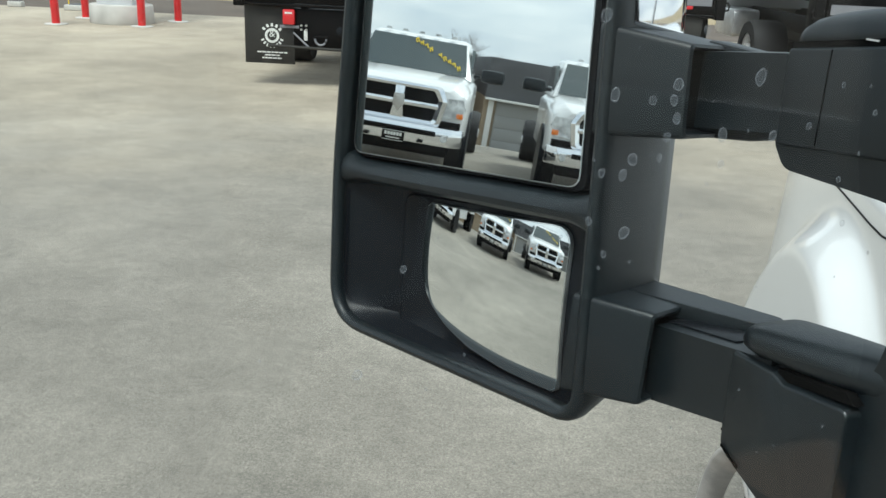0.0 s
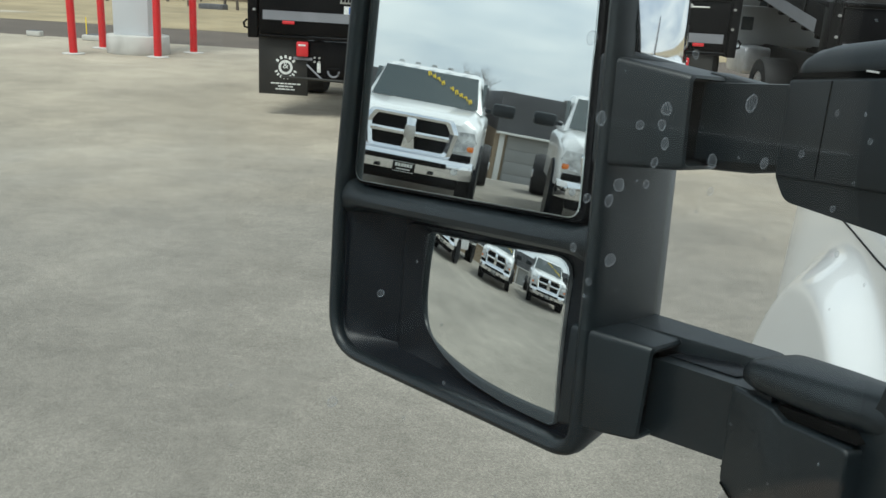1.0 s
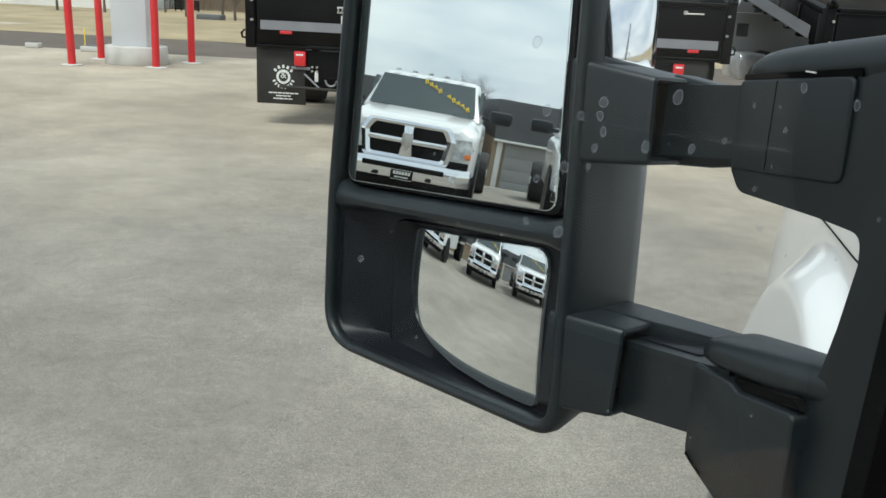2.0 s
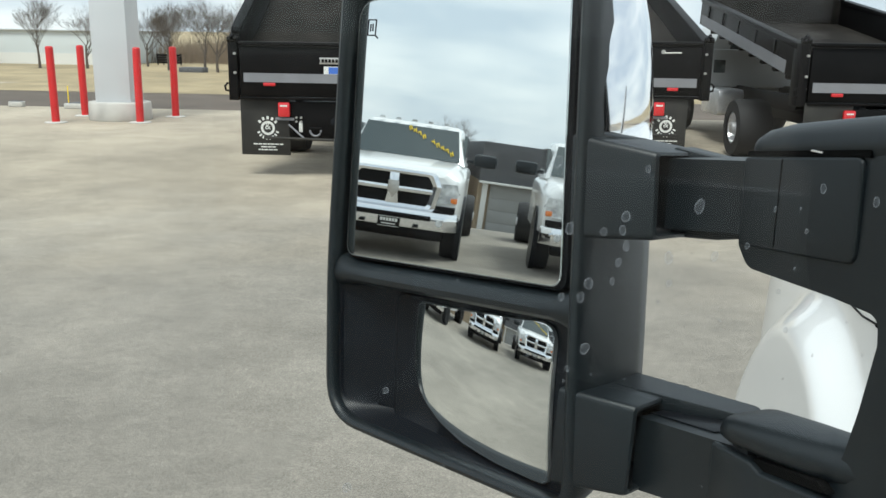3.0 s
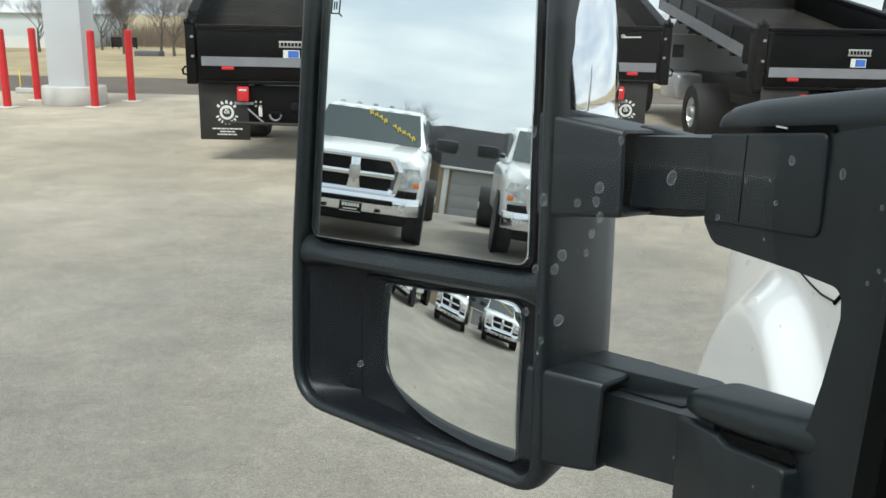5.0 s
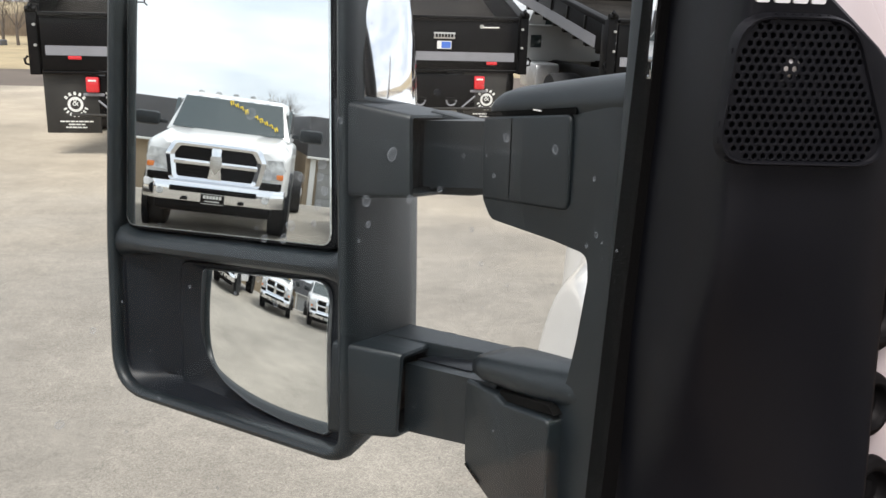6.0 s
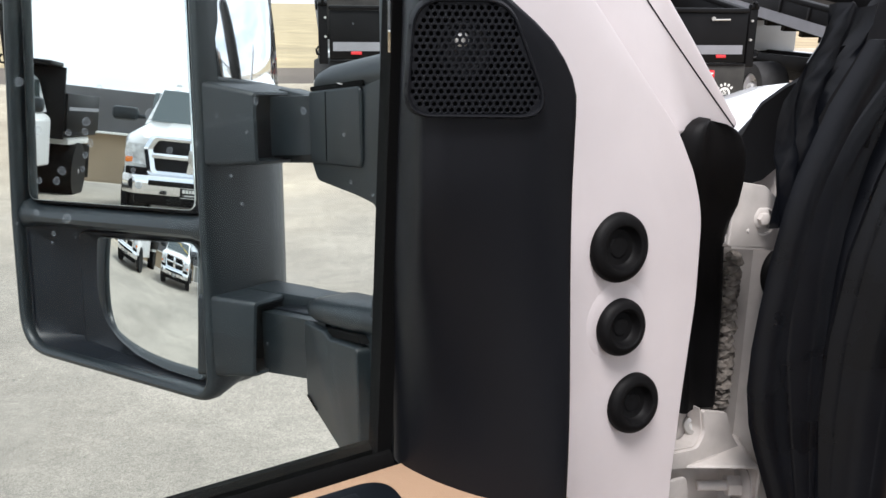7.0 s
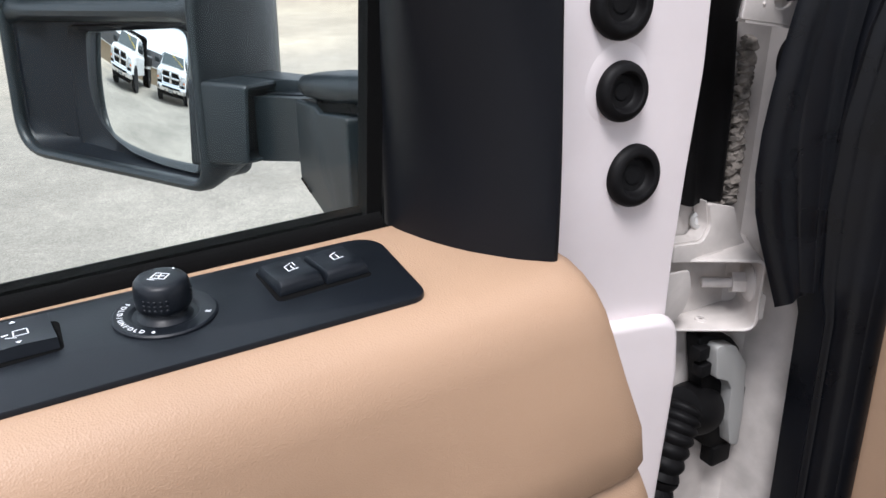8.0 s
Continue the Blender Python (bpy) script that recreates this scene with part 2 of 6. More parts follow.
def box(x0, x1, y0, y1, z0, z1, w=0.0, seg=2, bm=None):
    b = bmesh.new()
    vs = [b.verts.new((x, y, z)) for x in (x0, x1) for y in (y0, y1) for z in (z0, z1)]
    for q in ((0, 1, 3, 2), (4, 6, 7, 5), (0, 4, 5, 1), (2, 3, 7, 6), (0, 2, 6, 4), (1, 5, 7, 3)):
        b.faces.new([vs[i] for i in q])
    bmesh.ops.recalc_face_normals(b, faces=b.faces)
    bevel(b, w, seg)
    return merge(bm, b) if bm is not None else b


def merge(a, b):
    """Adds the mesh b to a."""
    lut = {v: a.verts.new(v.co) for v in b.verts}
    for fc in b.faces:
        try:
            a.faces.new([lut[v] for v in fc.verts])
        except ValueError:
            pass
    b.free()
    return a


def prism(pts, axis, lo, hi, w=0.0, seg=2):
    """A closed outline extruded along an axis. pts are the other two coordinates, in the order x, y, z."""
    b = bmesh.new()
    def at(p, d):
        return {"x": (d, p[0], p[1]), "y": (p[0], d, p[1]), "z": (p[0], p[1], d)}[axis]
    lo_v = [b.verts.new(at(p, lo)) for p in pts]
    hi_v = [b.verts.new(at(p, hi)) for p in pts]
    n = len(pts)
    b.faces.new(lo_v[::-1])
    b.faces.new(hi_v)
    for i in range(n):
        b.faces.new((lo_v[i], lo_v[(i + 1) % n], hi_v[(i + 1) % n], hi_v[i]))
    bmesh.ops.recalc_face_normals(b, faces=b.faces)
    return bevel(b, w, seg)


def rounded(pts, r, seg=5):
    """An outline with its corners rounded; r is one radius or one for each corner."""
    out, n = [], len(pts)
    for i, p in enumerate(pts):
        rad = r[i] if isinstance(r, (list, tuple)) else r
        p, a, c = Vector(p), Vector(pts[i - 1]), Vector(pts[(i + 1) % n])
        if rad <= 0:
            out.append(tuple(p))
            continue
        va, vc = (a - p).normalized(), (c - p).normalized()
        ang = max(0.05, va.angle(vc))
        d = min(rad / math.tan(ang / 2), (a - p).length * 0.48, (c - p).length * 0.48)
        s, e = p + va * d, p + vc * d
        for k in range(seg + 1):
            t = k / seg
            out.append(tuple((1 - t) ** 2 * s + 2 * t * (1 - t) * p + t * t * e))
    return out


def resample(pts, n):
    """A closed outline with n points at even steps."""
    ps = [Vector(p) for p in pts] + [Vector(pts[0])]
    lens = [(b - a).length for a, b in zip(ps, ps[1:])]
    total, out, i, run = sum(lens), [], 0, 0.0
    for k in range(n):
        want = total * k / n
        while run + lens[i] < want:
            run += lens[i]
            i += 1
        t = (want - run) / max(lens[i], 1e-9)
        out.append(tuple(ps[i].lerp(ps[i + 1], t)))
    return out


def loft(rings, close_ends=True, closed=True):
    """Skins a row of rings, each a list of points of the same count."""
    b = bmesh.new()
    vs = [[b.verts.new(p) for p in ring] for ring in rings]
    n = len(rings[0])
    for a, c in zip(vs, vs[1:]):
        for i in range(n if closed else n - 1):
            b.faces.new((a[i], a[(i + 1) % n], c[(i + 1) % n], c[i]))
    if close_ends and closed:
        b.faces.new(vs[0][::-1])
        b.faces.new(vs[-1])
    return b


def cyl(r, z0, z1, seg=24, r2=None, w=0.0, m=None):
    r2 = r if r2 is None else r2
    ring = lambda q, z: [(q * math.cos(2 * math.pi * i / seg), q * math.sin(2 * math.pi * i / seg), z) for i in range(seg)]
    if w > 0:
        b = loft([ring(r - w, z0), ring(r - w * 0.3, z0 + w * 0.3), ring(r, z0 + w), ring(r2, z1 - w), ring(r2 - w * 0.3, z1 - w * 0.3), ring(r2 - w, z1)])
    else:
        b = loft([ring(r, z0), ring(r2, z1)])
    if m is not None:
        b.transform(m)
    return b


def turned(profile, seg=32, m=None, ends=True):
    """A turned body from (radius, height) pairs, closed at its ends."""
    b = loft([[(r * math.cos(2 * math.pi * i / seg), r * math.sin(2 * math.pi * i / seg), z) for i in range(seg)] for r, z in profile], ends)
    if m is not None:
        b.transform(m)
    return b


def tube(points, r, seg=8):
    """A round tube along points; r is one radius or one for each point."""
    rings = []
    for i, p in enumerate(points):
        p = Vector(p)
        d = (Vector(points[min(i + 1, len(points) - 1)]) - Vector(points[max(i - 1, 0)])).normalized()
        side = d.cross(Vector((0, 0, 1)) if abs(d.z) < 0.9 else Vector((1, 0, 0))).normalized()
        up = side.cross(d)
        q = r[i] if isinstance(r, (list, tuple)) else r
        rings.append([tuple(p + q * (math.cos(2 * math.pi * k / seg) * side + math.sin(2 * math.pi * k / seg) * up)) for k in range(seg)])
    return loft(rings)


def thing(name, label, category, m=None, group="", kind=""):
    ob = new(name)
    ob.matrix_basis = m if m is not None else Matrix()
    return tagged(ob, label, category, group, kind)


def smooth01(t):
    t = min(1.0, max(0.0, t))
    return t * t * (3 - 2 * t)


# ---- ground and distance ----
def ground_height(x, y):
    z = -3.0 * smooth01((y - 20.6) / 10.0) - 0.16 * smooth01((y - 20.3) / 0.3)
    z = max(z, -3.0)
    west = -1.3 * smooth01((-18.0 - x) / 8.0)
    return min(z, west)


gx = [-3000, -600, -200, -80, -40, -30, -26, -24, -22, -20, -19, -18, -16, -12, -8, -4, 0, 4, 8, 12, 20, 40, 100, 400, 3000]
gy = [-3000, -600, -200, -80, -40, -20, -10, -5, 0, 4, 8, 12, 16, 20.3, 20.45, 20.6, 22, 24, 26, 28, 30.6, 40, 60, 120, 400, 3000]
bm = bmesh.new()
grid = [[bm.verts.new((x, y, ground_height(x, y))) for y in gy] for x in gx]
for i in range(len(gx) - 1):
    for j in range(len(gy) - 1):
        bm.faces.new((grid[i][j], grid[i + 1][j], grid[i + 1][j + 1], grid[i][j + 1]))
tagged(finish("ground", bm, ASPHALT), "weathered tan grey asphalt lot with worn tyre smears", "ground", kind="structure")

bm = box(-900, 900, 53, 67.5, -3.2, -2.985)
tagged(finish("road", bm, ROAD), "brown grey asphalt road below the lot", "road", kind="structure")
bm = bmesh.new()
fx, fy = [-900 + 60 * i for i in range(31)], [67.5, 75, 85, 95, 103, 120, 200, 500, 2500]
grid = [[bm.verts.new((x, y, -2.97 + (0.25 * math.sin(x * 0.03 + y * 0.1) if 70 < y < 100 else 0))) for y in fy] for x in fx]
for i in range(len(fx) - 1):
    for j in range(len(fy) - 1):
        bm.faces.new((grid[i][j], grid[i + 1][j], grid[i + 1][j + 1], grid[i][j + 1]))
tagged(finish("field", bm, GRASS), "dormant straw coloured grass field", "field", kind="structure")


def long_building():
    b = thing("warehouse", "long pale low warehouse with white base", "building", pose(-88, 118, -3))
    part("wall", box(-36, 40, 0, 20, 0, 4.4, 0.05), PALE_WALL, b)
    part("lower_band", box(-36, 40, -0.12, -0.02, 0, 1.5), LETTER, b, "white painted lower wall band")
    part("roof", box(-36.4, 40.4, -0.4, 20.4, 4.4, 4.6, 0.05), COLUMN_PAINT, b)
    return b


long_building()


def bare_tree(seed, height, label):
    """A leafless tree: a tapered trunk with limbs, and a crown of forking twigs."""
    rnd = random.Random(seed)
    trunk, crown = bmesh.new(), bmesh.new()

    def grow(p, d, length, r, depth):
        n = 4
        pts, rs = [p], [r]
        for i in range(n):
            d = (d + Vector((rnd.uniform(-1, 1), rnd.uniform(-1, 1), rnd.uniform(-0.15, 0.95))) * (0.20 if depth else 0.05)).normalized()
            p = p + d * (length / n)
            pts.append(p)
            rs.append(r * (1 - 0.42 * (i + 1) / n))
        merge(trunk if depth < 2 else crown, tube(pts, rs, 6 if depth < 2 else 3))
        if depth >= 5:
            return
        kids = 6 if depth < 2 else 4
        for k in range(kids):
            az = rnd.uniform(0, 6.28)
            tilt = rnd.uniform(0.25, 0.80) if depth else rnd.uniform(0.35, 0.85)
            axis = Vector((math.cos(az), math.sin(az), 0))
            nd = (d * math.cos(tilt) + axis * math.sin(tilt)).normalized()
            start = pts[-1] if k < 2 else pts[rnd.randint(2, n)]
            grow(start, nd, length * rnd.uniform(0.62, 0.82), max(0.006, rs[-1] * rnd.uniform(0.45, 0.68)), depth + 1)

    grow(Vector((0, 0, 0)), Vector((0, 0, 1)), height * 0.30, height * 0.020, 0)
    t = thing("tree", label, "tree", group="bare trees")
    part("trunk", trunk, BARK, t)
    part("crown", crown, BARK, t)
    return t


T1 = bare_tree(3, 9.5, "leafless deciduous tree with a spreading crown")
T2 = bare_tree(8, 9.0, "leafless deciduous tree with an upright crown")
T1.matrix_basis = pose(-53.0, 106, -3, 0, 0, 20)
T2.matrix_basis = pose(-37.2, 106, -3, 0, 0, 0)
for src, x, y, a in ((T2, -47.6, 107, 120), (T1, -32.2, 104, 210), (T2, -30.4, 103, 40), (T1, -27.6, 105, 75), (T2, -43.5, 116, 75), (T1, -23, 110, 300), (T1, -42.0, 121, 10), (T2, -64, 112, 200), (T1, -19, 107, 160)):
    copy_thing(src, pose(x, y, -3, 0, 0, a))

rnd = random.Random(5)
bm = bmesh.new()
for i in range(9000):
    x, y = rnd.uniform(-64, -8), rnd.uniform(128, 156)
    h = rnd.uniform(1.6, 4.2) * (0.75 + 0.35 * math.sin(x * 0.45) * math.sin(x * 0.17 + 1))
    p = Vector((x, y, -3))
    q = p + Vector((rnd.uniform(-0.6, 0.6), rnd.uniform(-0.6, 0.6), h))
    merge(bm, tube([p, (p + q) / 2 + Vector((rnd.uniform(-0.2, 0.2), 0, 0)), q], [0.030, 0.022, 0.012], 3))
tagged(finish("brush", bm, BRUSH), "band of brown winter brush", "brush", kind="stuff")

fence = thing("fence", "low dark board fence beside the field", "fence", pose(-41.2, 122.0, -3))
for i in range(5):
    part("post", box(-3.2 + i * 0.8, -3.06 + i * 0.8, 0, 0.12, 0, 1.6, 0.01), BODY_BLACK, fence)
for z in (0.25, 0.58, 0.91, 1.24):
    part("board", box(-3.3, 0.25, -0.05, -0.005, z, z + 0.27, 0.01), BODY_BLACK, fence)
slab = finish("culvert_slab", box(-1.4, 1.4, -1.0, 1.0, 0, 0.65, 0.08), GREY_WALL, m=pose(-32.6, 101.0, -2.98))
tagged(slab, "low dark concrete culvert block in the grass", "block")


# ---- canopy column with its bollards ----
col = thing("canopy_column", "pale grey square steel column on a round concrete base", "column", pose(-7.20, 17.75, 0, 0, 0, 1))
part("base", turned([(0.605, 0.0), (0.615, 0.02), (0.608, 0.335), (0.595, 0.358), (0.45, 0.366)], 40), CONCRETE, col, "round pale concrete base")
part("shaft", box(-0.355, 0.355, -0.355, 0.355, 0.36, 6.2, 0.012), COLUMN_PAINT, col)
for i in range(4):
    part("seam", box(-0.358, 0.358, -0.358, 0.358, 1.6 + 1.2 * i, 1.606 + 1.2 * i), COLUMN_PAINT, col)


def bollard(x, y, lean=0.0):
    b = thing("bollard", "red plastic sleeved bollard set in a pale concrete pad", "bollard", pose(x, y, 0, 0, lean, 0), "bollards round the column")
    part("sleeve", turned([(0.074, 0.0), (0.074, 1.40), (0.072, 1.425), (0.064, 1.441), (0.045, 1.450), (0.004, 1.454)], 20), RED, b)
    part("pad", turned([(0.21, 0.003), (0.21, 0.012), (0.198, 0.018), (0.085, 0.022)], 24), CONCRETE, b, "pale round concrete pad")
    return b


for bx, by, ln in ((-8.10, 16.80, -0.6), (-8.17, 18.26, -0.4), (-6.57, 17.14, 0.3), (-6.31, 18.46, 0.2)):
    bollard(bx, by, ln)
mk = thing("marker_post", "thin yellow utility marker post at the lot edge", "post", pose(-9.35, 20.05, 0))
part("stake", box(-0.011, 0.011, -0.008, 0.008, 0, 0.5, 0.003), YELLOW, mk)
for vx, vy, s in ((-9.0, 20.0, 0.22), (-10.6, 20.1, 0.10)):
    v = thing("valve_cover", "small grey concrete valve box on the lot edge", "valve box", pose(vx, vy, 0))
    part("box", box(-s * 1.6, s * 1.6, -s, s, 0, 0.12, 0.02), CONCRETE, v)
    part("lid", box(-s * 1.2, s * 1.2, -s * 0.7, s * 0.7, 0.12, 0.135, 0.004), GREY_WALL, v)


# ---- dump trucks seen from behind ----
def wheel(parent, x, y, z, r, width, rim_mat, side):
    m = pose(x, y, z, 0, 90, 0)
    w = part("wheel", turned([(r * 0.55, -width / 2), (r * 0.93, -width / 2), (r, -width * 0.36), (r * 1.005, 0), (r, width * 0.36), (r * 0.93, width / 2), (r * 0.55, width / 2)], 36, m, False), TYRE, parent)
    s = side
    part("rim", turned([(r * 0.56, 0.0), (r * 0.57, s * width * 0.46), (r * 0.50, s * width * 0.47), (r * 0.44, s * width * 0.25), (r * 0.22, s * width * 0.30), (r * 0.20, s * width * 0.52), (r * 0.10, s * width * 0.54)], 28, m), rim_mat, w)
    for k in range(8):
        a = 2 * math.pi * k / 8
        part("lug", cyl(r * 0.035, 0, 0.03, 8, m=m @ pose(r * 0.30 * math.cos(a), r * 0.30 * math.sin(a), s * width * 0.28 - (0.03 if s < 0 else 0))), STEEL, w)
    return w


def emblem(parent, x, y, z, s):
    """A printed round mark on a flap: an ampersand in a ring, blocks round it and bars below."""
    ring = bmesh.new()
    seg = 28
    for i in range(seg):
        a0, a1 = 2 * math.pi * i / seg, 2 * math.pi * (i + 1) / seg
        r0, r1 = s * 0.125, s * 0.19
        ring.faces.new([ring.verts.new((x + r * math.cos(a), y, z + r * math.sin(a))) for r, a in ((r0, a0), (r1, a0), (r1, a1), (r0, a1))])
    part("print_ring", ring, LETTER, parent)
    text("&", x, y, z - s * 0.085, s * 0.26, parent)
    for start, step, count, wide in ((142, -26, 5, 0.036), (205, 19, 8, 0.026)):
        for i in range(count):
            a = radians(start + step * i)
            m = pose(x + s * 0.275 * math.cos(a), y, z + s * 0.275 * math.sin(a)) @ Matrix.Rotation(math.pi / 2 - a, 4, "Y")
            part("print_block", prism(rounded([(-s * wide, -s * 0.042), (s * wide, -s * 0.042), (s * wide * 0.8, s * 0.042), (-s * wide * 0.8, s * 0.042)], s * 0.012, 2), "y", -0.001, 0.0), LETTER, parent, "", m)
    for k, hw in enumerate((0.40, 0.20, 0.27)):
        zz = z - s * (0.43 + 0.075 * k)
        x0 = x - s * hw
        while x0 < x + s * hw - 0.01:
            wd = s * (0.06 + 0.05 * ((k * 7 + int(x0 * 100)) % 3))
            part("print_bar", box(x0, min(x0 + wd, x + s * hw), y, y + 0.001, zz - s * 0.017, zz + s * 0.017), LETTER, parent)
            x0 += wd + s * 0.016


def text(body, x, y, z, size, parent, turn=0.0, mat=None, name="print"):
    """Raised lettering facing -y, centred, its middle near (x, z)."""
    cu = bpy.data.curves.new(name, "FONT")
    cu.body, cu.size, cu.align_x, cu.align_y, cu.extrude, cu.resolution_u = body, size, "CENTER", "BOTTOM" if turn == 0 else "CENTER", 0.0005, 2
    tmp = bpy.data.objects.new(name, cu)
    me = bpy.data.meshes.new_from_object(tmp)
    bpy.data.objects.remove(tmp)
    me.materials.clear()
    me.materials.append(mat or LETTER)
    ob = new(name, me)
    ob.parent = parent
    ob.matrix_basis = Matrix.Translation((x, y - 0.001, z)) @ Matrix.Rotation(-turn, 4, "Y") @ Matrix.Rotation(math.pi / 2, 4, "X")
    return ob


def dump_truck(x, y, yaw, tilt, cab_mat, label, bed_len=4.9, flap_x=0.86, mark_x=0.0, mark_dz=-0.05, band_dz=0.0):
    t = thing("dump_truck", label, "dump truck", pose(x, y, 0, 0, 0, yaw), "dump trucks in a row")
    W = 1.23
    st, ct = math.sin(radians(tilt)), math.cos(radians(tilt))
    # chassis
    part("chassis", merge(box(-0.48, -0.38, 0.0, 8.2, 0.72, 0.98, 0.01), box(0.38, 0.48, 0.0, 8.2, 0.72, 0.98, 0.01)), BODY_BLACK, t)
    bar = part("rear_plate", box(-0.56, 0.56, -0.02, 0.10, 0.46, 0.95, 0.012), BODY_BLACK, t, "black steel rear hitch plate")
    part("hitch", turned([(0.05, -0.16), (0.09, -0.14), (0.09, -0.02), (0.05, 0.0)], 16, pose(0, 0, 0.62, 90, 0, 0)), BODY_BLACK, bar)
    for k in (-0.46, -0.40):
        for zz in (0.70, 0.75):
            part("bolt", cyl(0.014, 0, 0.03, 8, m=pose(k, -0.02, zz, 90, 0, 0)), STEEL, bar)
    for k in (-0.22, 0.22):
        part("tow_ring", tube([(k + 0.07 * math.cos(a), -0.045, 0.60 - 0.075 * math.sin(a)) for a in [math.pi * i / 10 for i in range(11)]], 0.014, 6), STRIPE, bar, "grey steel tow ring")
        part("ring_clip", box(k - 0.085, k + 0.085, -0.05, -0.02, 0.60, 0.635, 0.008), BODY_BLACK, bar)
    part("socket", turned([(0.05, 0.0), (0.05, 0.05), (0.035, 0.055)], 16, pose(0.02, -0.02, 0.70, 90, 0, 0)), PLASTIC_SMOOTH, bar, "black trailer socket")
    part("step_bar", tube([(-0.86, -0.10, 0.50), (0.0, -0.11, 0.485), (0.86, -0.10, 0.50)], 0.018, 8), FLAP, t, "thin dark underride bar")
    for s in (-1, 1):
        part("stay", tube([(s * 0.56, -0.03, 0.66), (s * 0.36, -0.09, 0.50)], 0.012, 6), STRIPE, t)
    for s in (-1, 1):
        fl = part("mudflap", box(s * flap_x - 0.31, s * flap_x + 0.31, -0.01, 0.012, 0.27, 1.02, 0.004), FLAP, t, "dusty black rubber mudflap with a white printed emblem")
        emblem(fl, s * flap_x + 0.03, -0.013, 0.610, 0.47)
        lamp = part("tail_lamp", box(s * 0.61 - 0.075, s * 0.61 + 0.075, -0.08, -0.015, 0.755, 0.94, 0.02), LAMP_RED, t, "red plastic tail lamp")
        part("lamp_lens", box(s * 0.61 - 0.045, s * 0.61 + 0.045, -0.083, -0.078, 0.885, 0.905, 0.002), LETTER, lamp, "white reversing lens")
        part("lamp_bracket", box(s * 0.61 - 0.12, s * 0.61 + 0.12, -0.03, 0.02, 0.71, 0.745, 0.006), STRIPE, lamp)
        wheel(t, s * 1.04, 2.5, 0.45, 0.45, 0.50, ALLOY, s)
        wheel(t, s * 0.95, 6.9, 0.42, 0.42, 0.26, ALLOY, s)
    part("tag", prism(rounded([(-0.40, 0.57), (-0.355, 0.57), (-0.355, 0.68), (-0.37, 0.71), (-0.385, 0.71), (-0.40, 0.68)], 0.008), "y", -0.035, -0.022, 0.003), LETTER, t, "small white tag", pose(-0.03, 0, 0))
    # tilted bed: its rear edges stay upright
    hinge = pose(0, 0.12, 1.07, tilt, 0, 0)
    cut = lambda z: 0.02 + z * st / ct
    floor = bmesh.new()
    merge(floor, box(-W + 0.05, W - 0.05, 0.12, bed_len, 0.20, 0.26, 0.0))
    for k in range(9):
        merge(floor, box(-W + 0.1, W - 0.1, 0.15 + k * 0.55, 0.25 + k * 0.55, 0.10, 0.20))
    part("bed_floor", floor, BED_FLOOR, t, "", hinge)
    upright = Matrix.Translation((0, 0.12 - 0.20 * st, 1.07 - 0.1 * st)) @ Matrix.Diagonal((1, 1, ct, 1))
    for s in (-1, 1):
        wl_ = part("bed_side", prism([(cut(0.22), 0.22), (bed_len, 0.22), (bed_len, 0.60), (cut(0.60), 0.60)], "x", s * W - 0.045, s * W + 0.045, 0.008), BODY_BLACK, t, "", hinge)
        part("top_rail", prism([(cut(0.602), 0.602), (bed_len, 0.602), (bed_len, 0.68), (cut(0.68), 0.68)], "x", s * W - 0.065, s * W + 0.065, 0.015), BODY_BLACK, wl_, "", hinge)
        part("side_band", box(s * (W + 0.047) - 0.003, s * (W + 0.047) + 0.003, 0.45, bed_len - 0.1, 0.235, 0.40), STRIPE, wl_, "grey reflective band", hinge)
        for k in range(5):
            part("side_rib", box(s * (W + 0.05) - 0.02, s * (W + 0.05) + 0.02, 0.9 + k * 0.85, 0.96 + k * 0.85, 0.405, 0.60, 0.006), BODY_BLACK, wl_, "", hinge)
        part("corner_post", prism(rounded([(-0.10, -0.08), (0.16, -0.08), (0.16, 0.72), (-0.10, 0.72)], 0.02), "x", s * W - 0.06, s * W + 0.06, 0.008), BODY_BLACK, wl_, "", upright)
        for zz in (0.30, 0.56):
            part("pin", cyl(0.018, 0, 0.03, 10, m=upright @ pose(s * (W - 0.03), -0.10, zz, 90, 0, 0)), STEEL, wl_)
        part("latch_hook", tube([(s * (W + 0.07), -0.09, 0.16), (s * (W + 0.10), -0.12, 0.12), (s * (W + 0.09), -0.12, 0.06), (s * (W + 0.05), -0.10, 0.05)], 0.016, 6), BODY_BLACK, wl_, "", upright)
        part("top_hinge", merge(tube([(s * W, -0.12, 0.74), (s * W, -0.15, 0.79), (s * W, -0.10, 0.82), (s * W, -0.03, 0.77)], 0.022, 8), cyl(0.04, -0.06, 0.06, 14, m=pose(s * W, -0.08, 0.75, 0, 90, 0))), BODY_BLACK, wl_, "", upright)
    front = box(-W, W, bed_len, bed_len + 0.06, 0.2, 1.0, 0.01)
    part("bulkhead", front, BED_FLOOR, t, "", hinge)
    # tailgate, hanging upright
    tg = part("tailgate", box(-W + 0.085, W - 0.085, -0.10, -0.03, -0.02, 0.66, 0.012), BODY_BLACK, t, "black steel tailgate with a grey reflective band", upright)
    part("gate_rail", box(-W + 0.08, W - 0.08, -0.135, -0.01, 0.665, 0.73, 0.02), BODY_BLACK, tg, "", upright)
    part("gate_lower_rail", box(-W + 0.08, W - 0.08, -0.12, -0.02, -0.06, -0.025, 0.01), BODY_BLACK, tg, "", upright)
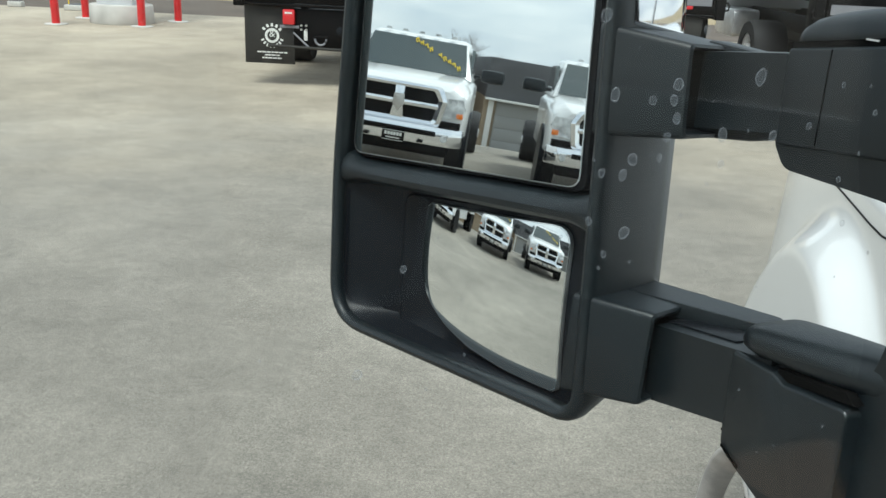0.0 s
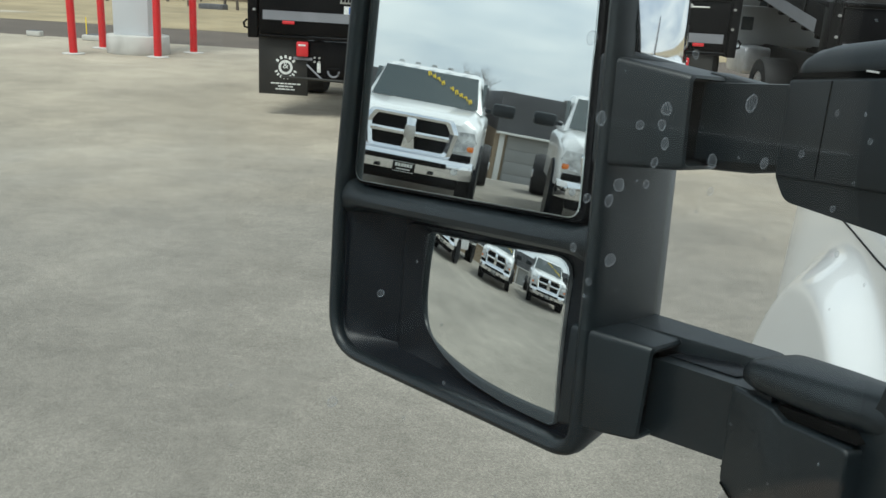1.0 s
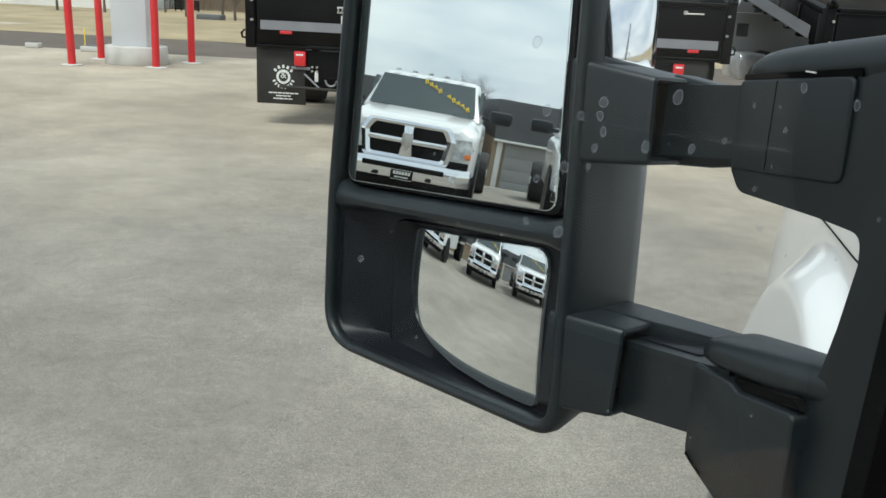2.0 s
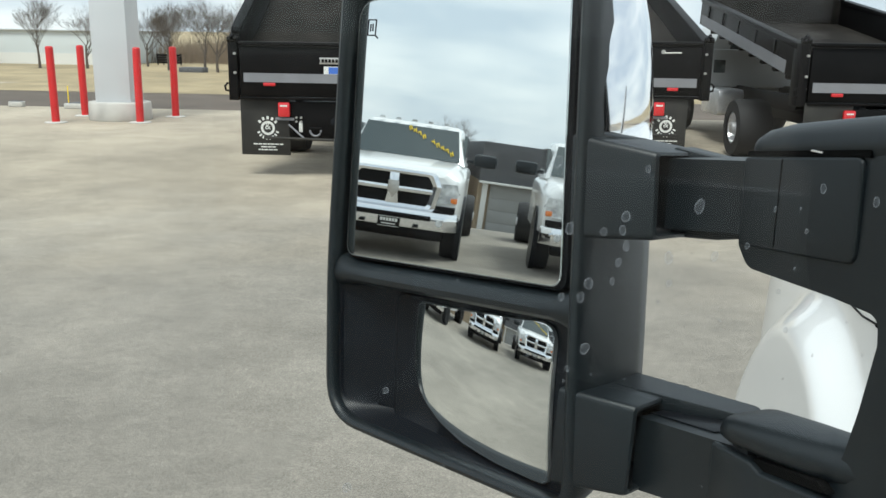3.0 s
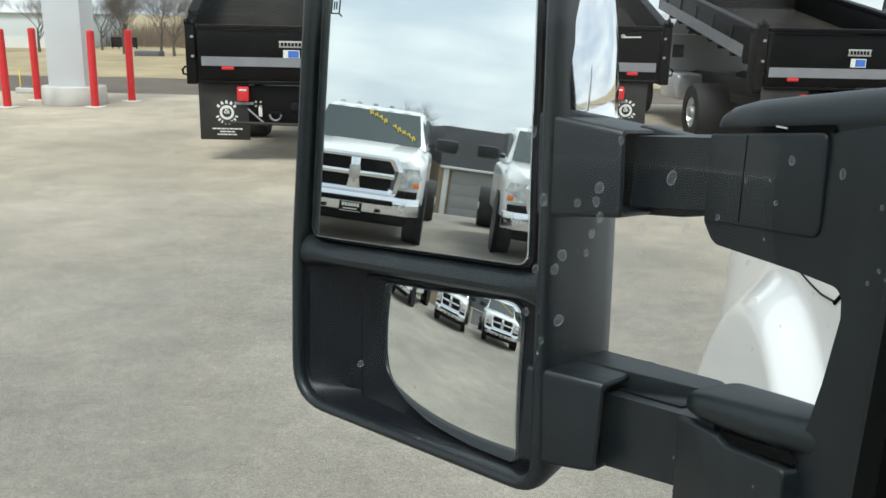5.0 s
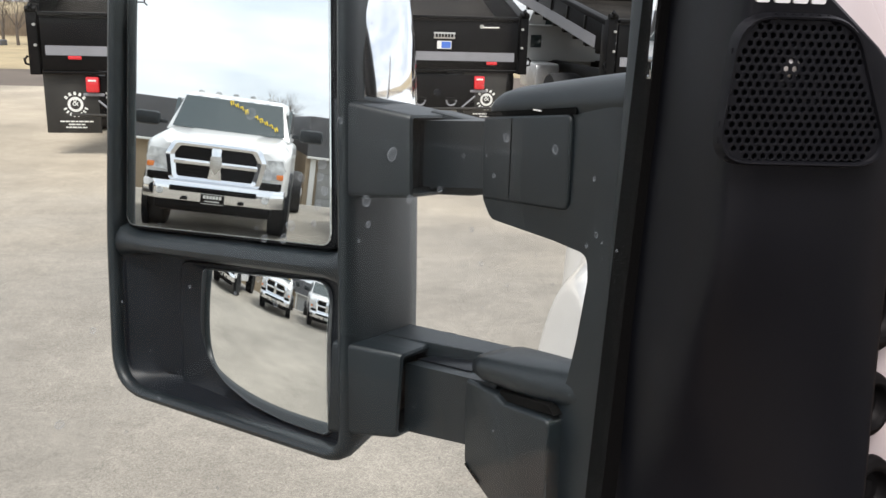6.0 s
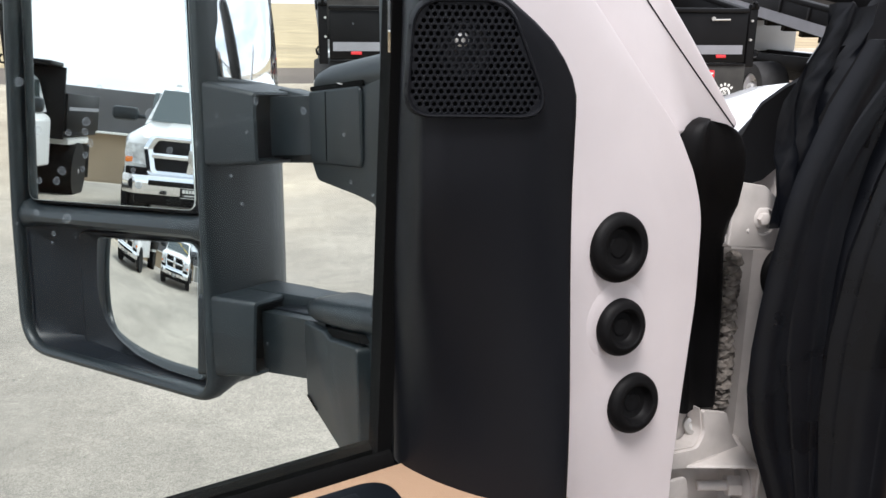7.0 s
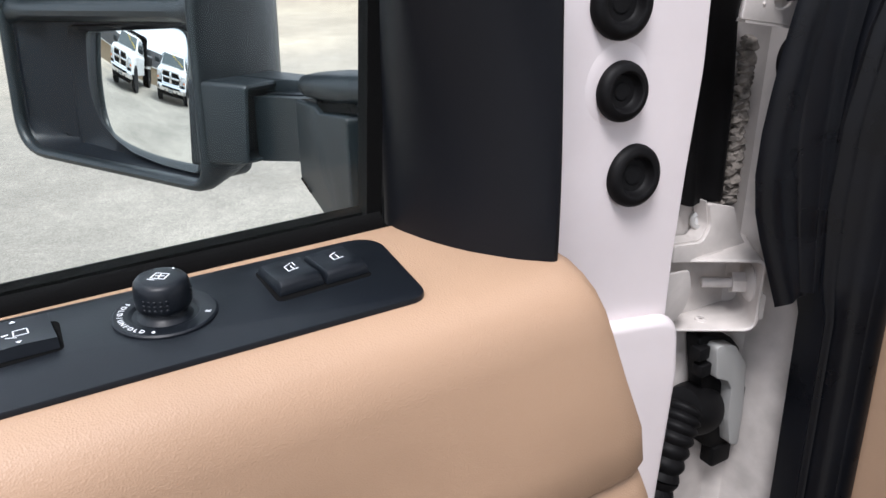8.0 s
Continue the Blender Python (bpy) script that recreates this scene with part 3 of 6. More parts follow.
    part("gate_band", box(-W + 0.13, W - 0.13, -0.106, -0.101, 0.175, 0.30), STRIPE, tg, "grey reflective band", upright @ pose(0, 0, band_dz))
    for sx in (-0.78, 0.78):
        part("marker_lamp", box(sx - 0.075, sx + 0.075, -0.115, -0.10, 0.125, 0.17, 0.006), LAMP_RED, tg, "small red marker lamp", upright @ pose(0, 0, band_dz))
    spot = upright @ pose(mark_x, 0, mark_dz)
    sign = part("name_plate", prism(rounded([(-0.155, 0.485), (0.155, 0.485), (0.14, 0.53), (0.155, 0.575), (-0.155, 0.575), (-0.14, 0.53)], 0.01), "y", -0.112, -0.101, 0.004), STEEL, tg, "grey maker plate", spot)
    for k in range(6):
        part("print_bar", box(-0.125 + k * 0.043, -0.094 + k * 0.043, -0.114, -0.112, 0.508, 0.553), BODY_BLACK, sign, "", spot)
    stk = part("sticker", box(-0.10, 0.10, -0.104, -0.101, 0.345, 0.455), LETTER, tg, "blue and white dealer sticker", spot)
    part("sticker_patch", box(-0.04, 0.09, -0.106, -0.104, 0.355, 0.445), BLUE_STICKER, stk, "", spot)
    part("gate_handle", merge(tube([(0.62, -0.10, 0.585), (0.63, -0.13, 0.57), (0.86, -0.13, 0.575)], 0.012, 6), cyl(0.03, 0, 0.02, 10, m=pose(0.62, -0.10, 0.585, 90, 0, 0))), STEEL, tg, "", upright)
    # cab
    cy = bed_len + 0.35
    hw = 0.98
    sec = lambda w, yy, z0, z1: [(px, yy, pz) for px, pz in rounded([(-w, z0), (w, z0), (w * 0.98, z0 + 0.65 * (z1 - z0)), (w * 0.80, z1), (-w * 0.80, z1), (-w * 0.98, z0 + 0.65 * (z1 - z0))], 0.09, 4)]
    cab = part("cab", loft([sec(hw, cy, 0.72, 1.98), sec(hw, cy + 1.3, 0.62, 2.02), sec(hw * 0.97, cy + 1.75, 0.62, 1.75), sec(hw * 0.96, cy + 1.95, 0.6, 1.40), sec(hw * 0.92, cy + 2.9, 0.62, 1.22)]), cab_mat, t, "")
    part("rear_window", prism(rounded([(-0.62, 1.48), (0.62, 1.48), (0.55, 1.86), (-0.55, 1.86)], 0.05), "y", cy - 0.02, cy - 0.003), DARK_GLASS, cab)
    part("toolbox_window", box(-0.93, -0.72, cy - 0.26, cy - 0.24, 1.20, 1.43, 0.01), DARK_GLASS, cab)
    for s in (-1, 1):
        part("side_window", prism(rounded([(cy + 0.25, 1.42), (cy + 1.45, 1.42), (cy + 1.15, 1.86), (cy + 0.3, 1.86)], 0.05), "x", s * hw * 0.93 - 0.02, s * hw * 0.93 + 0.02), DARK_GLASS, cab)
    hb = bmesh.new()
    merge(hb, box(-1.0, 1.0, cy - 0.24, cy - 0.06, 0.95, 1.62, 0.03))
    part("headboard", hb, cab_mat, t, "silver panel behind the cab")
    for s in (-1, 1):
        part("fuel_tank", prism(rounded([(cy - 1.15, 0.50), (cy - 0.1, 0.50), (cy - 0.1, 0.95), (cy - 1.15, 0.95)], 0.10), "x", min(s * 0.62, s * 1.06), max(s * 0.62, s * 1.06), 0.02), ALLOY, t, "bright metal fuel tank")
    part("underbody", merge(box(-0.36, 0.36, 0.3, 4.6, 0.55, 0.88, 0.03), cyl(0.14, -0.7, 0.7, 16, m=pose(0, 1.6, 0.95, 0, 90, 0))), BODY_BLACK, t)
    return t


dump_truck(-1.72, 11.0, 0.0, 27.0, SILVER_PAINT, "black steel dump body truck with its bed raised, seen from behind")
dump_truck(1.96, 12.3, 0.0, 14.0, SILVER_PAINT, "black dump truck with raised bed and printed mudflaps", 4.9, 0.70, 0.10, -0.08, -0.075)
dump_truck(5.42, 11.5, 1.5, 9.0, SILVER_PAINT, "black dump truck with raised bed and silver cab", 4.9, 0.86, 0.05, -0.10, -0.075)
dump_truck(9.35, 11.5, 0.0, 8.0, SILVER_PAINT, "black dump truck with raised bed at the row's end", 4.9, 0.86, 0.05, -0.10, -0.075)


# ---- white chassis-cab trucks ----
def chassis_truck(x, y, yaw, label, dump=False):
    t = thing("pickup_truck", label, "truck", pose(x, y, 0, 0, 0, yaw), "white trucks in a row")
    half = lambda w, yy, z0, z1, r=0.10: [(px, yy, pz) for px, pz in rounded([(-w, z0), (w, z0), (w, z1 - 0.13), (w * 0.80, z1), (-w * 0.80, z1), (-w, z1 - 0.13)], [r * 0.4, r * 0.4, r * 1.3, r, r, r * 1.3], 5)]
    body = part("body", loft([half(0.86, 0.10, 0.74, 1.24), half(0.95, 0.17, 0.64, 1.31), half(1.0, 0.40, 0.62, 1.37), half(1.01, 1.0, 0.60, 1.42), half(1.01, 1.5, 0.57, 1.45), half(1.0, 3.6, 0.55, 1.45)]), WHITE_PAINT, t)
    part("hood_dome", loft([[(px, 0.14 + 0.02 * abs(px), 1.21 + pz) for px, pz in ((-0.5, 0), (-0.42, 0.06), (0.42, 0.06), (0.5, 0))], [(px, 0.5, 1.30 + pz) for px, pz in ((-0.57, 0.02), (-0.44, 0.085), (0.44, 0.085), (0.57, 0.02))], [(px, 1.46, 1.385 + pz) for px, pz in ((-0.72, 0.03), (-0.50, 0.075), (0.50, 0.075), (0.72, 0.03))]]), WHITE_PAINT, body)
    green = lambda w, w2, yy, z0, z1: [(px, yy, pz) for px, pz in rounded([(-w, z0), (w, z0), (w2, z1 - 0.04), (w2 * 0.88, z1), (-w2 * 0.88, z1), (-w2, z1 - 0.04)], [0.01, 0.01, 0.06, 0.06, 0.06, 0.06], 3)]
    part("cab_top", loft([green(0.94, 0.93, 1.46, 1.40, 1.45), green(0.94, 0.80, 1.95, 1.40, 1.90), green(0.95, 0.79, 2.25, 1.40, 2.02), green(0.95, 0.80, 3.2, 1.40, 2.04), green(0.94, 0.80, 3.58, 1.40, 1.96)]), WHITE_PAINT, body)
    ws = part("windscreen", loft([[(-0.85, 1.44, 1.462), (0.85, 1.44, 1.462)], [(-0.755, 1.97, 1.955), (0.755, 1.97, 1.955)], [(-0.755, 2.0, 1.94), (0.755, 2.0, 1.94)], [(-0.85, 1.47, 1.44), (0.85, 1.47, 1.44)]], False, False), DARK_GLASS, t, "dark windscreen with yellow painted marks")
    for k in range(10):
        f_ = k / 9
        px, yy, pz = 0.04 - 0.74 * f_, 1.925 - 0.36 * f_, 1.912 - 0.335 * f_
        if k != 4:
            for dx, hw, z0, z1 in ((-0.020, 0.008, -0.05, 0.05), (0.014, 0.007, -0.05 + 0.03 * (k % 3), 0.05), (-0.003, 0.017, 0.034 - 0.03 * (k % 2), 0.05 - 0.03 * (k % 2))):
                part("paint_mark", box(dx - hw, dx + hw, -0.008, 0.0, z0, z1), YELLOW, ws, "", pose(px, yy - 0.012, pz, -47, 22, 0))
    for s in (-1, 1):
        part("side_window", prism(rounded([(1.72, 1.44), (3.3, 1.44), (3.2, 1.90), (2.15, 1.90)], 0.05), "x", s * 0.885 - 0.03, s * 0.885 + 0.03), DARK_GLASS, body)
        mir = part("towing_mirror", box(s * 1.25 - 0.19, s * 1.25 + 0.19, 1.50, 1.68, 1.43, 1.64, 0.06), PLASTIC, t, "black towing mirror")
        part("mirror_arm", box(min(s * 0.95, s * 1.15), max(s * 0.95, s * 1.15), 1.60, 1.66, 1.47, 1.53, 0.015), PLASTIC, mir)
        hl = part("headlamp", loft([[(s * (0.63), 0.065, 0.86), (s * 0.88, 0.08, 0.88), (s * 0.955, 0.11, 1.02), (s * 0.91, 0.10, 1.16), (s * 0.65, 0.075, 1.15)], [(s * 0.63, 0.25, 0.86), (s * 0.88, 0.3, 0.88), (s * 0.97, 0.3, 1.02), (s * 0.92, 0.3, 1.16), (s * 0.65, 0.25, 1.15)]]), LENS, t, "clear headlamp")
        part("indicator", box(s * 0.885 - 0.05, s * 0.885 + 0.05, 0.078, 0.30, 0.885, 0.965, 0.015), AMBER, hl, "amber indicator")
        wheel(t, s * 0.88, 1.0, 0.40, 0.41, 0.27, ALLOY, s)
        wheel(t, s * 0.88, 4.9, 0.40, 0.41, 0.52, ALLOY, s)
        part("wheel_arch", turned([(0.42, -0.04), (0.52, -0.04), (0.53, 0.04), (0.42, 0.04)], 32, pose(s * 1.0, 1.0, 0.45, 0, 90, 0)), PLASTIC_SMOOTH, t, "black wheel arch")
        part("fog_lamp", turned([(0.055, -0.02), (0.06, 0.0), (0.04, 0.02)], 16, pose(s * 0.72, 0.0, 0.58, 90, 0, 0)), LENS, t)
        part("tow_hook", tube([(s * 0.42, 0.02, 0.50), (s * 0.42, -0.05, 0.50), (s * 0.36, -0.06, 0.50), (s * 0.35, 0.02, 0.50)], 0.018, 6), BODY_BLACK, t)
    # grille: dark opening, bright surround and cross bars
    gr = part("grille", prism(rounded([(-0.56, 0.78), (0.56, 0.78), (0.60, 1.10), (0.52, 1.24), (-0.52, 1.24), (-0.60, 1.10)], 0.05), "y", 0.055, 0.20), BODY_BLACK, t, "black grille in a chrome surround")
    outer = rounded([(-0.62, 0.725), (0.62, 0.725), (0.69, 1.10), (0.60, 1.290), (-0.60, 1.290), (-0.69, 1.10)], 0.09)
    inner = rounded([(-0.515, 0.80), (0.515, 0.80), (0.565, 1.11), (0.49, 1.225), (-0.49, 1.225), (-0.565, 1.11)], 0.05)
    part("grille_surround", loft([[(a, 0.10, b) for a, b in outer], [(a, 0.045, b) for a, b in outer], [(0.5 * a + 0.5 * c, 0.004, 0.5 * b + 0.5 * d) for (a, b), (c, d) in zip(outer, inner)], [(a, 0.020, b) for a, b in inner], [(a, 0.09, b) for a, b in inner]], False), CHROME, gr)
    part("grille_bar", merge(box(-0.57, 0.57, 0.000, 0.07, 0.970, 1.050, 0.018, 3), prism([(-0.10, 0.79), (0.10, 0.79), (0.065, 1.0), (0.07, 1.23), (-0.07, 1.23), (-0.065, 1.0)], "y", 0.005, 0.07, 0.012)), CHROME, gr)
    part("emblem", prism(rounded([(-0.085, 0.98), (0, 0.86), (0.085, 0.98), (0.075, 1.12), (-0.075, 1.12)], 0.02), "y", -0.01, 0.02, 0.006), STEEL, gr, "plain shield emblem")
    for k in range(8):
        part("slat", box(-0.53, 0.53, 0.045, 0.056, 0.825 + k * 0.05, 0.835 + k * 0.05), PLASTIC_SMOOTH, gr)
    bp = part("bumper", prism(rounded([(-0.98, 0.24), (-0.80, 0.06), (0.80, 0.06), (0.98, 0.24), (0.98, 0.34), (-0.98, 0.34)], 0.07), "z", 0.46, 0.735, 0.03), CHROME, t, "chrome front bumper")
    bp.data.transform(Matrix.Translation((0, -0.07, 0)))
    part("bumper_slot", box(-0.60, 0.60, -0.019, 0.05, 0.590, 0.672, 0.020), BODY_BLACK, bp)
    part("bumper_gap", box(-0.92, 0.92, 0.060, 0.24, 0.735, 0.830, 0.01), BODY_BLACK, t, "dark gap above the bumper")
    part("air_dam", box(-0.80, 0.80, 0.05, 0.34, 0.31, 0.475, 0.05), BODY_BLACK, t)
    pl = part("front_plate", box(-0.16, 0.16, -0.040, -0.022, 0.445, 0.60, 0.006), BODY_BLACK, t, "black dealer plate with pale bars")
    for z_ in (0.452, 0.588):
        part("plate_edge", box(-0.152, 0.152, -0.042, -0.040, z_, z_ + 0.007), LETTER, pl)
    for k in range(6):
        part("plate_bar", box(-0.125 + k * 0.043, -0.092 + k * 0.043, -0.042, -0.040, 0.525, 0.572), LETTER, pl)
    part("plate_line", box(-0.10, 0.10, -0.042, -0.040, 0.483, 0.498), LETTER, pl)
    for k in range(5):
        part("roof_marker", prism(rounded([(-0.05, 0), (0.05, 0), (0.035, 0.035), (-0.035, 0.035)], 0.008), "y", 2.05, 2.17, 0.004), LENS, t, "clear roof marker lamp", pose((k - 2) * 0.27, 0, 2.025))
    part("chassis", merge(box(-0.48, -0.40, 0.4, 6.6, 0.55, 0.75, 0.01), box(0.40, 0.48, 0.4, 6.6, 0.55, 0.75, 0.01)), BODY_BLACK, t)
    part("axle", merge(cyl(0.06, -0.85, 0.85, 12, m=pose(0, 1.0, 0.40, 0, 90, 0)), turned([(0.03, -0.16), (0.16, -0.08), (0.18, 0), (0.16, 0.08), (0.03, 0.16)], 14, pose(0.2, 1.0, 0.40, 0, 90, 0))), BODY_BLACK, t)
    if dump:
        bed = part("dump_bed", box(-1.15, 1.15, 3.85, 6.1, 1.02, 1.10, 0.01), BODY_BLACK, t, "black steel dump bed")
        for s in (-1, 1):
            part("bed_side", box(s * 1.15 - 0.04, s * 1.15 + 0.04, 3.85, 6.1, 1.10, 1.74, 0.01), BODY_BLACK, bed)
            part("bed_band", box(s * 1.195 - 0.004, s * 1.195 + 0.004, 3.95, 6.05, 1.46, 1.52), STRIPE, bed, "grey reflective band")
            part("mudflap", box(s * 0.9 - 0.28, s * 0.9 + 0.28, 5.52, 5.54, 0.25, 0.86, 0.004), FLAP, t, "black mudflap")
            part("side_locker", box(s * 0.95 - 0.16, s * 0.95 + 0.16, 4.3, 5.75, 0.87, 1.0, 0.02), LETTER, t, "white locker below the bed")
            part("fender", turned([(0.44, -0.28), (0.50, -0.28), (0.50, 0.28), (0.44, 0.28)], 28, pose(s * 0.88, 4.9, 0.40, 0, 90, 0)), BODY_BLACK, bed)
        part("bulkhead", box(-1.15, 1.15, 3.78, 3.85, 0.98, 2.15, 0.01), BODY_BLACK, bed)
        part("cab_guard", box(-1.1, 1.1, 3.1, 3.85, 2.15, 2.22, 0.02), BODY_BLACK, bed)
    return t


chassis_truck(-11.75, 1.0, 95.0, "white chassis cab truck with chrome grille, yellow windscreen marks")
chassis_truck(-11.85, -2.2, 95.0, "white chassis cab truck parked in a row")
chassis_truck(-10.9, 4.65, 95.0, "white truck with a black dump bed", True)

# ---- low grey building behind the row ----
def low_building(y0, y1, label, doors):
    b = thing("grey_building", label, "building", pose(-31, 0, -1.3))
    part("upper_wall", box(-14, 0.0, y0, y1, 1.95, 3.38, 0.03), GREY_WALL, b, "dark grey upper wall panels")
    part("wall", box(-13.9, -0.15, y0, y1, 0, 1.95), TAN_WALL, b, "tan lapped siding")
    part("awning", box(-0.15, 0.30, y0, y1, 1.87, 1.95, 0.02), LETTER, b, "white awning edge")
    if doors:
        for d0, d1 in doors:
            od = part("overhead_door", box(-0.16, -0.08, d0, d1, 0.0, 1.85, 0.01), DOOR_GREY, b, "grey sectional overhead door")
            for k in range(4):
                part("door_section", box(-0.08, -0.065, d0 + 0.05, d1 - 0.05, 0.02 + k * 0.45, 0.45 + k * 0.45, 0.006), DOOR_GREY, od)
        part("downspout", box(-0.1, 0.0, y1 - 0.35, y1 - 0.15, 0, 1.86, 0.02), LETTER, b, "white downspout")
    else:
        for k in range(16):
            part("siding_board", prism([(-0.15, 0.0), (-0.10, 0.0), (-0.135, 0.12), (-0.15, 0.12)], "y", y0, y1, 0.0), TAN_WALL, b, "", pose(0, 0, 0.02 + k * 0.12))
    return b


low_building(-38, -1.75, "low dark grey building with grey overhead doors", [(-8.0, -2.2), (-16, -9)])
low_building(-0.7, 26, "low building with dark grey upper wall, tan siding", [])
for x, y, a in ((-66, -2.0, 30), (-72, -3.6, 100)):
    copy_thing(T1 if a != 100 else T2, pose(x, y, -4.6, 0, 0, a))


# ---- vans and a gabled building further along the row ----
def van(x, y, yaw, label):
    t = thing("van", label, "van", pose(x, y, 0, 0, 0, yaw), "white vans in a row")
    sec = lambda w, yy, z0, z1, r=0.12: [(px, yy, pz) for px, pz in rounded([(-w, z0), (w, z0), (w * 0.97, z0 + 0.55 * (z1 - z0)), (w * 0.84, z1), (-w * 0.84, z1), (-w * 0.97, z0 + 0.55 * (z1 - z0))], [0.03, 0.03, 0.2, r, r, 0.2], 4)]
    body = part("body", loft([sec(0.70, 0.0, 0.42, 0.88), sec(0.86, 0.12, 0.32, 1.02), sec(0.90, 0.75, 0.28, 1.16), sec(0.91, 0.95, 0.28, 1.25), sec(0.91, 1.55, 0.28, 1.82), sec(0.91, 2.2, 0.28, 1.90), sec(0.91, 4.3, 0.28, 1.90), sec(0.88, 4.45, 0.36, 1.85)]), WHITE_PAINT, t)
    part("windscreen", loft([[(-0.76, 0.93, 1.235), (0.76, 0.93, 1.235)], [(-0.68, 1.50, 1.765), (0.68, 1.50, 1.765)], [(-0.68, 1.56, 1.74), (0.68, 1.56, 1.74)], [(-0.76, 0.99, 1.20), (0.76, 0.99, 1.20)]], False, False), DARK_GLASS, t, "dark windscreen")
    part("grille", box(-0.52, 0.52, -0.02, 0.08, 0.50, 0.70, 0.03), BODY_BLACK, t, "black grille")
    part("bumper", box(-0.72, 0.72, -0.05, 0.12, 0.26, 0.46, 0.05), PLASTIC_SMOOTH, t, "black bumper")
    for s in (-1, 1):
        part("headlamp", prism(rounded([(s * 0.50, 0.72), (s * 0.80, 0.74), (s * 0.82, 0.92), (s * 0.56, 0.86)], 0.03), "y", 0.0, 0.22, 0.02), LENS, t, "clear headlamp")
        part("side_window", prism(rounded([(1.35, 1.22), (2.15, 1.22), (2.15, 1.66), (1.75, 1.66)], 0.05), "x", s * 0.86 - 0.03, s * 0.86 + 0.03), DARK_GLASS, body)
        mir = part("wing_mirror", box(s * 1.0 - 0.08, s * 1.0 + 0.08, 1.12, 1.24, 1.20, 1.38, 0.03), PLASTIC, t)
        wheel(t, s * 0.80, 0.80, 0.32, 0.32, 0.20, ALLOY, s)
        wheel(t, s * 0.80, 3.7, 0.32, 0.32, 0.20, ALLOY, s)
    return t


van(-12.6, -6.3, 95.0, "white cargo van with black bumper, parked in a row")
van(-12.9, -9.4, 95.0, "white cargo van with dark windscreen, parked in a row")
gb = thing("gabled_building", "tan gabled building with a dark shingle roof", "building", pose(-26, -15.5, -1.2))
part("wall", prism([(-4.6, 0), (4.6, 0), (4.6, 2.9), (0, 5.0), (-4.6, 2.9)], "x", -9, 0), TAN_WALL, gb, "tan gable wall")
for s in (-1, 1):
    part("roof", loft([[(0.35, s * 5.0, 2.72), (0.35, 0.0, 5.02), (0.35, 0.0, 5.22), (0.35, s * 5.05, 2.90)], [(-9.3, s * 5.0, 2.72), (-9.3, 0.0, 5.02), (-9.3, 0.0, 5.22), (-9.3, s * 5.05, 2.90)]]), GREY_WALL, gb, "dark roof slope")
lp = thing("lamp_pole", "tall dark steel lamp pole on a concrete base", "lamp pole", pose(-18.5, -6.2, 0))
part("base", turned([(0.30, 0.0), (0.30, 0.75), (0.27, 0.78)], 24), CONCRETE, lp, "round concrete base")
part("pole", turned([(0.085, 0.78), (0.055, 8.6), (0.02, 8.62)], 16), BARK, lp)
part("lamp_head", box(-0.10, 0.65, -0.14, 0.14, 8.55, 8.70, 0.03), GREY_WALL, lp)


# ---- open truck door, in its own frame: x towards the hinge, y outward, z up ----
DOOR = pose(0, 0, 0, 0, 0, 23.5)
door = thing("work_truck", "white work truck with open door, tan trim and towing mirror", "truck", DOOR)

# painted shell: hinge face with a sloping window frame above
face = rounded([(0.505, 0.60), (0.705, 0.60), (0.692, 1.17), (0.694, 1.41), (0.698, 1.486), (0.704, 1.565), (0.702, 1.635), (0.689, 1.668), (0.668, 1.701), (0.604, 1.766),
                (0.500, 1.872), (0.40, 1.955), (0.40, 1.915), (0.458, 1.865), (0.487, 1.80), (0.505, 1.75)],
               [0, 0.01, 0.02, 0.10, 0.20, 0.20, 0.10, 0.10, 0.10, 0.05, 0.1, 0, 0, 0.02, 0.02, 0.02])
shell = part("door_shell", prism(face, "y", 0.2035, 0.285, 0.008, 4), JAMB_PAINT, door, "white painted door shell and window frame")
flange = rounded([(0.655, 1.690), (0.668, 1.701), (0.604, 1.766), (0.500, 1.872), (0.40, 1.955), (0.40, 2.03), (0.53, 1.925), (0.637, 1.817), (0.687, 1.766), (0.748, 1.700), (0.738, 1.693), (0.70, 1.700)],
                 [0, 0, 0, 0, 0, 0, 0.1, 0.05, 0.02, 0.006, 0.006, 0.02])
part("window_frame", prism(flange, "y", 0.2135, 0.275, 0.004, 3), JAMB_PAINT, shell, "white window frame flange")
part("outer_skin", prism(rounded([(-0.55, 0.55), (0.715, 0.55), (0.715, 1.40), (0.69, 1.455), (-0.55, 1.455)], [0.02, 0.03, 0.04, 0.02, 0.02]), "y", 0.262, 0.30, 0.008), WHITE_PAINT, shell, "white outer door skin")
part("lower_swell", prism(rounded([(0.545, 0.60), (0.712, 0.60), (0.697, 1.17), (0.704, 1.30), (0.697, 1.360), (0.62, 1.372), (0.545, 1.362)], [0, 0, 0.02, 0.03, 0.03, 0.05, 0.02]), "y", 0.1895, 0.2060, 0.012, 6), JAMB_PAINT, shell)
part("edge_fold", loft([[(0.532 + 0.022 * smooth01((1.70 - z) / 0.35) + a, 0.2035 - d, z) for a, d in ((0.0, 0.0005), (0.002, 0.0032), (0.006, 0.0032), (0.009, 0.0005))] for z in [1.40 + 0.02 * k for k in range(15)]]), JAMB_PAINT, shell)
part("frame_seam", loft([[(0.500 + 0.241 * t + a, 0.2133 - d, 1.927 - 0.229 * t - 0.006 * math.sin(t * 3.1) + a * 0.9) for a, d in ((-0.0005, 0.0), (0.0, 0.0006), (0.0005, 0.0))] for t in [k / 14 for k in range(15)]]), RUBBER, shell, "thin dark sealer seam")


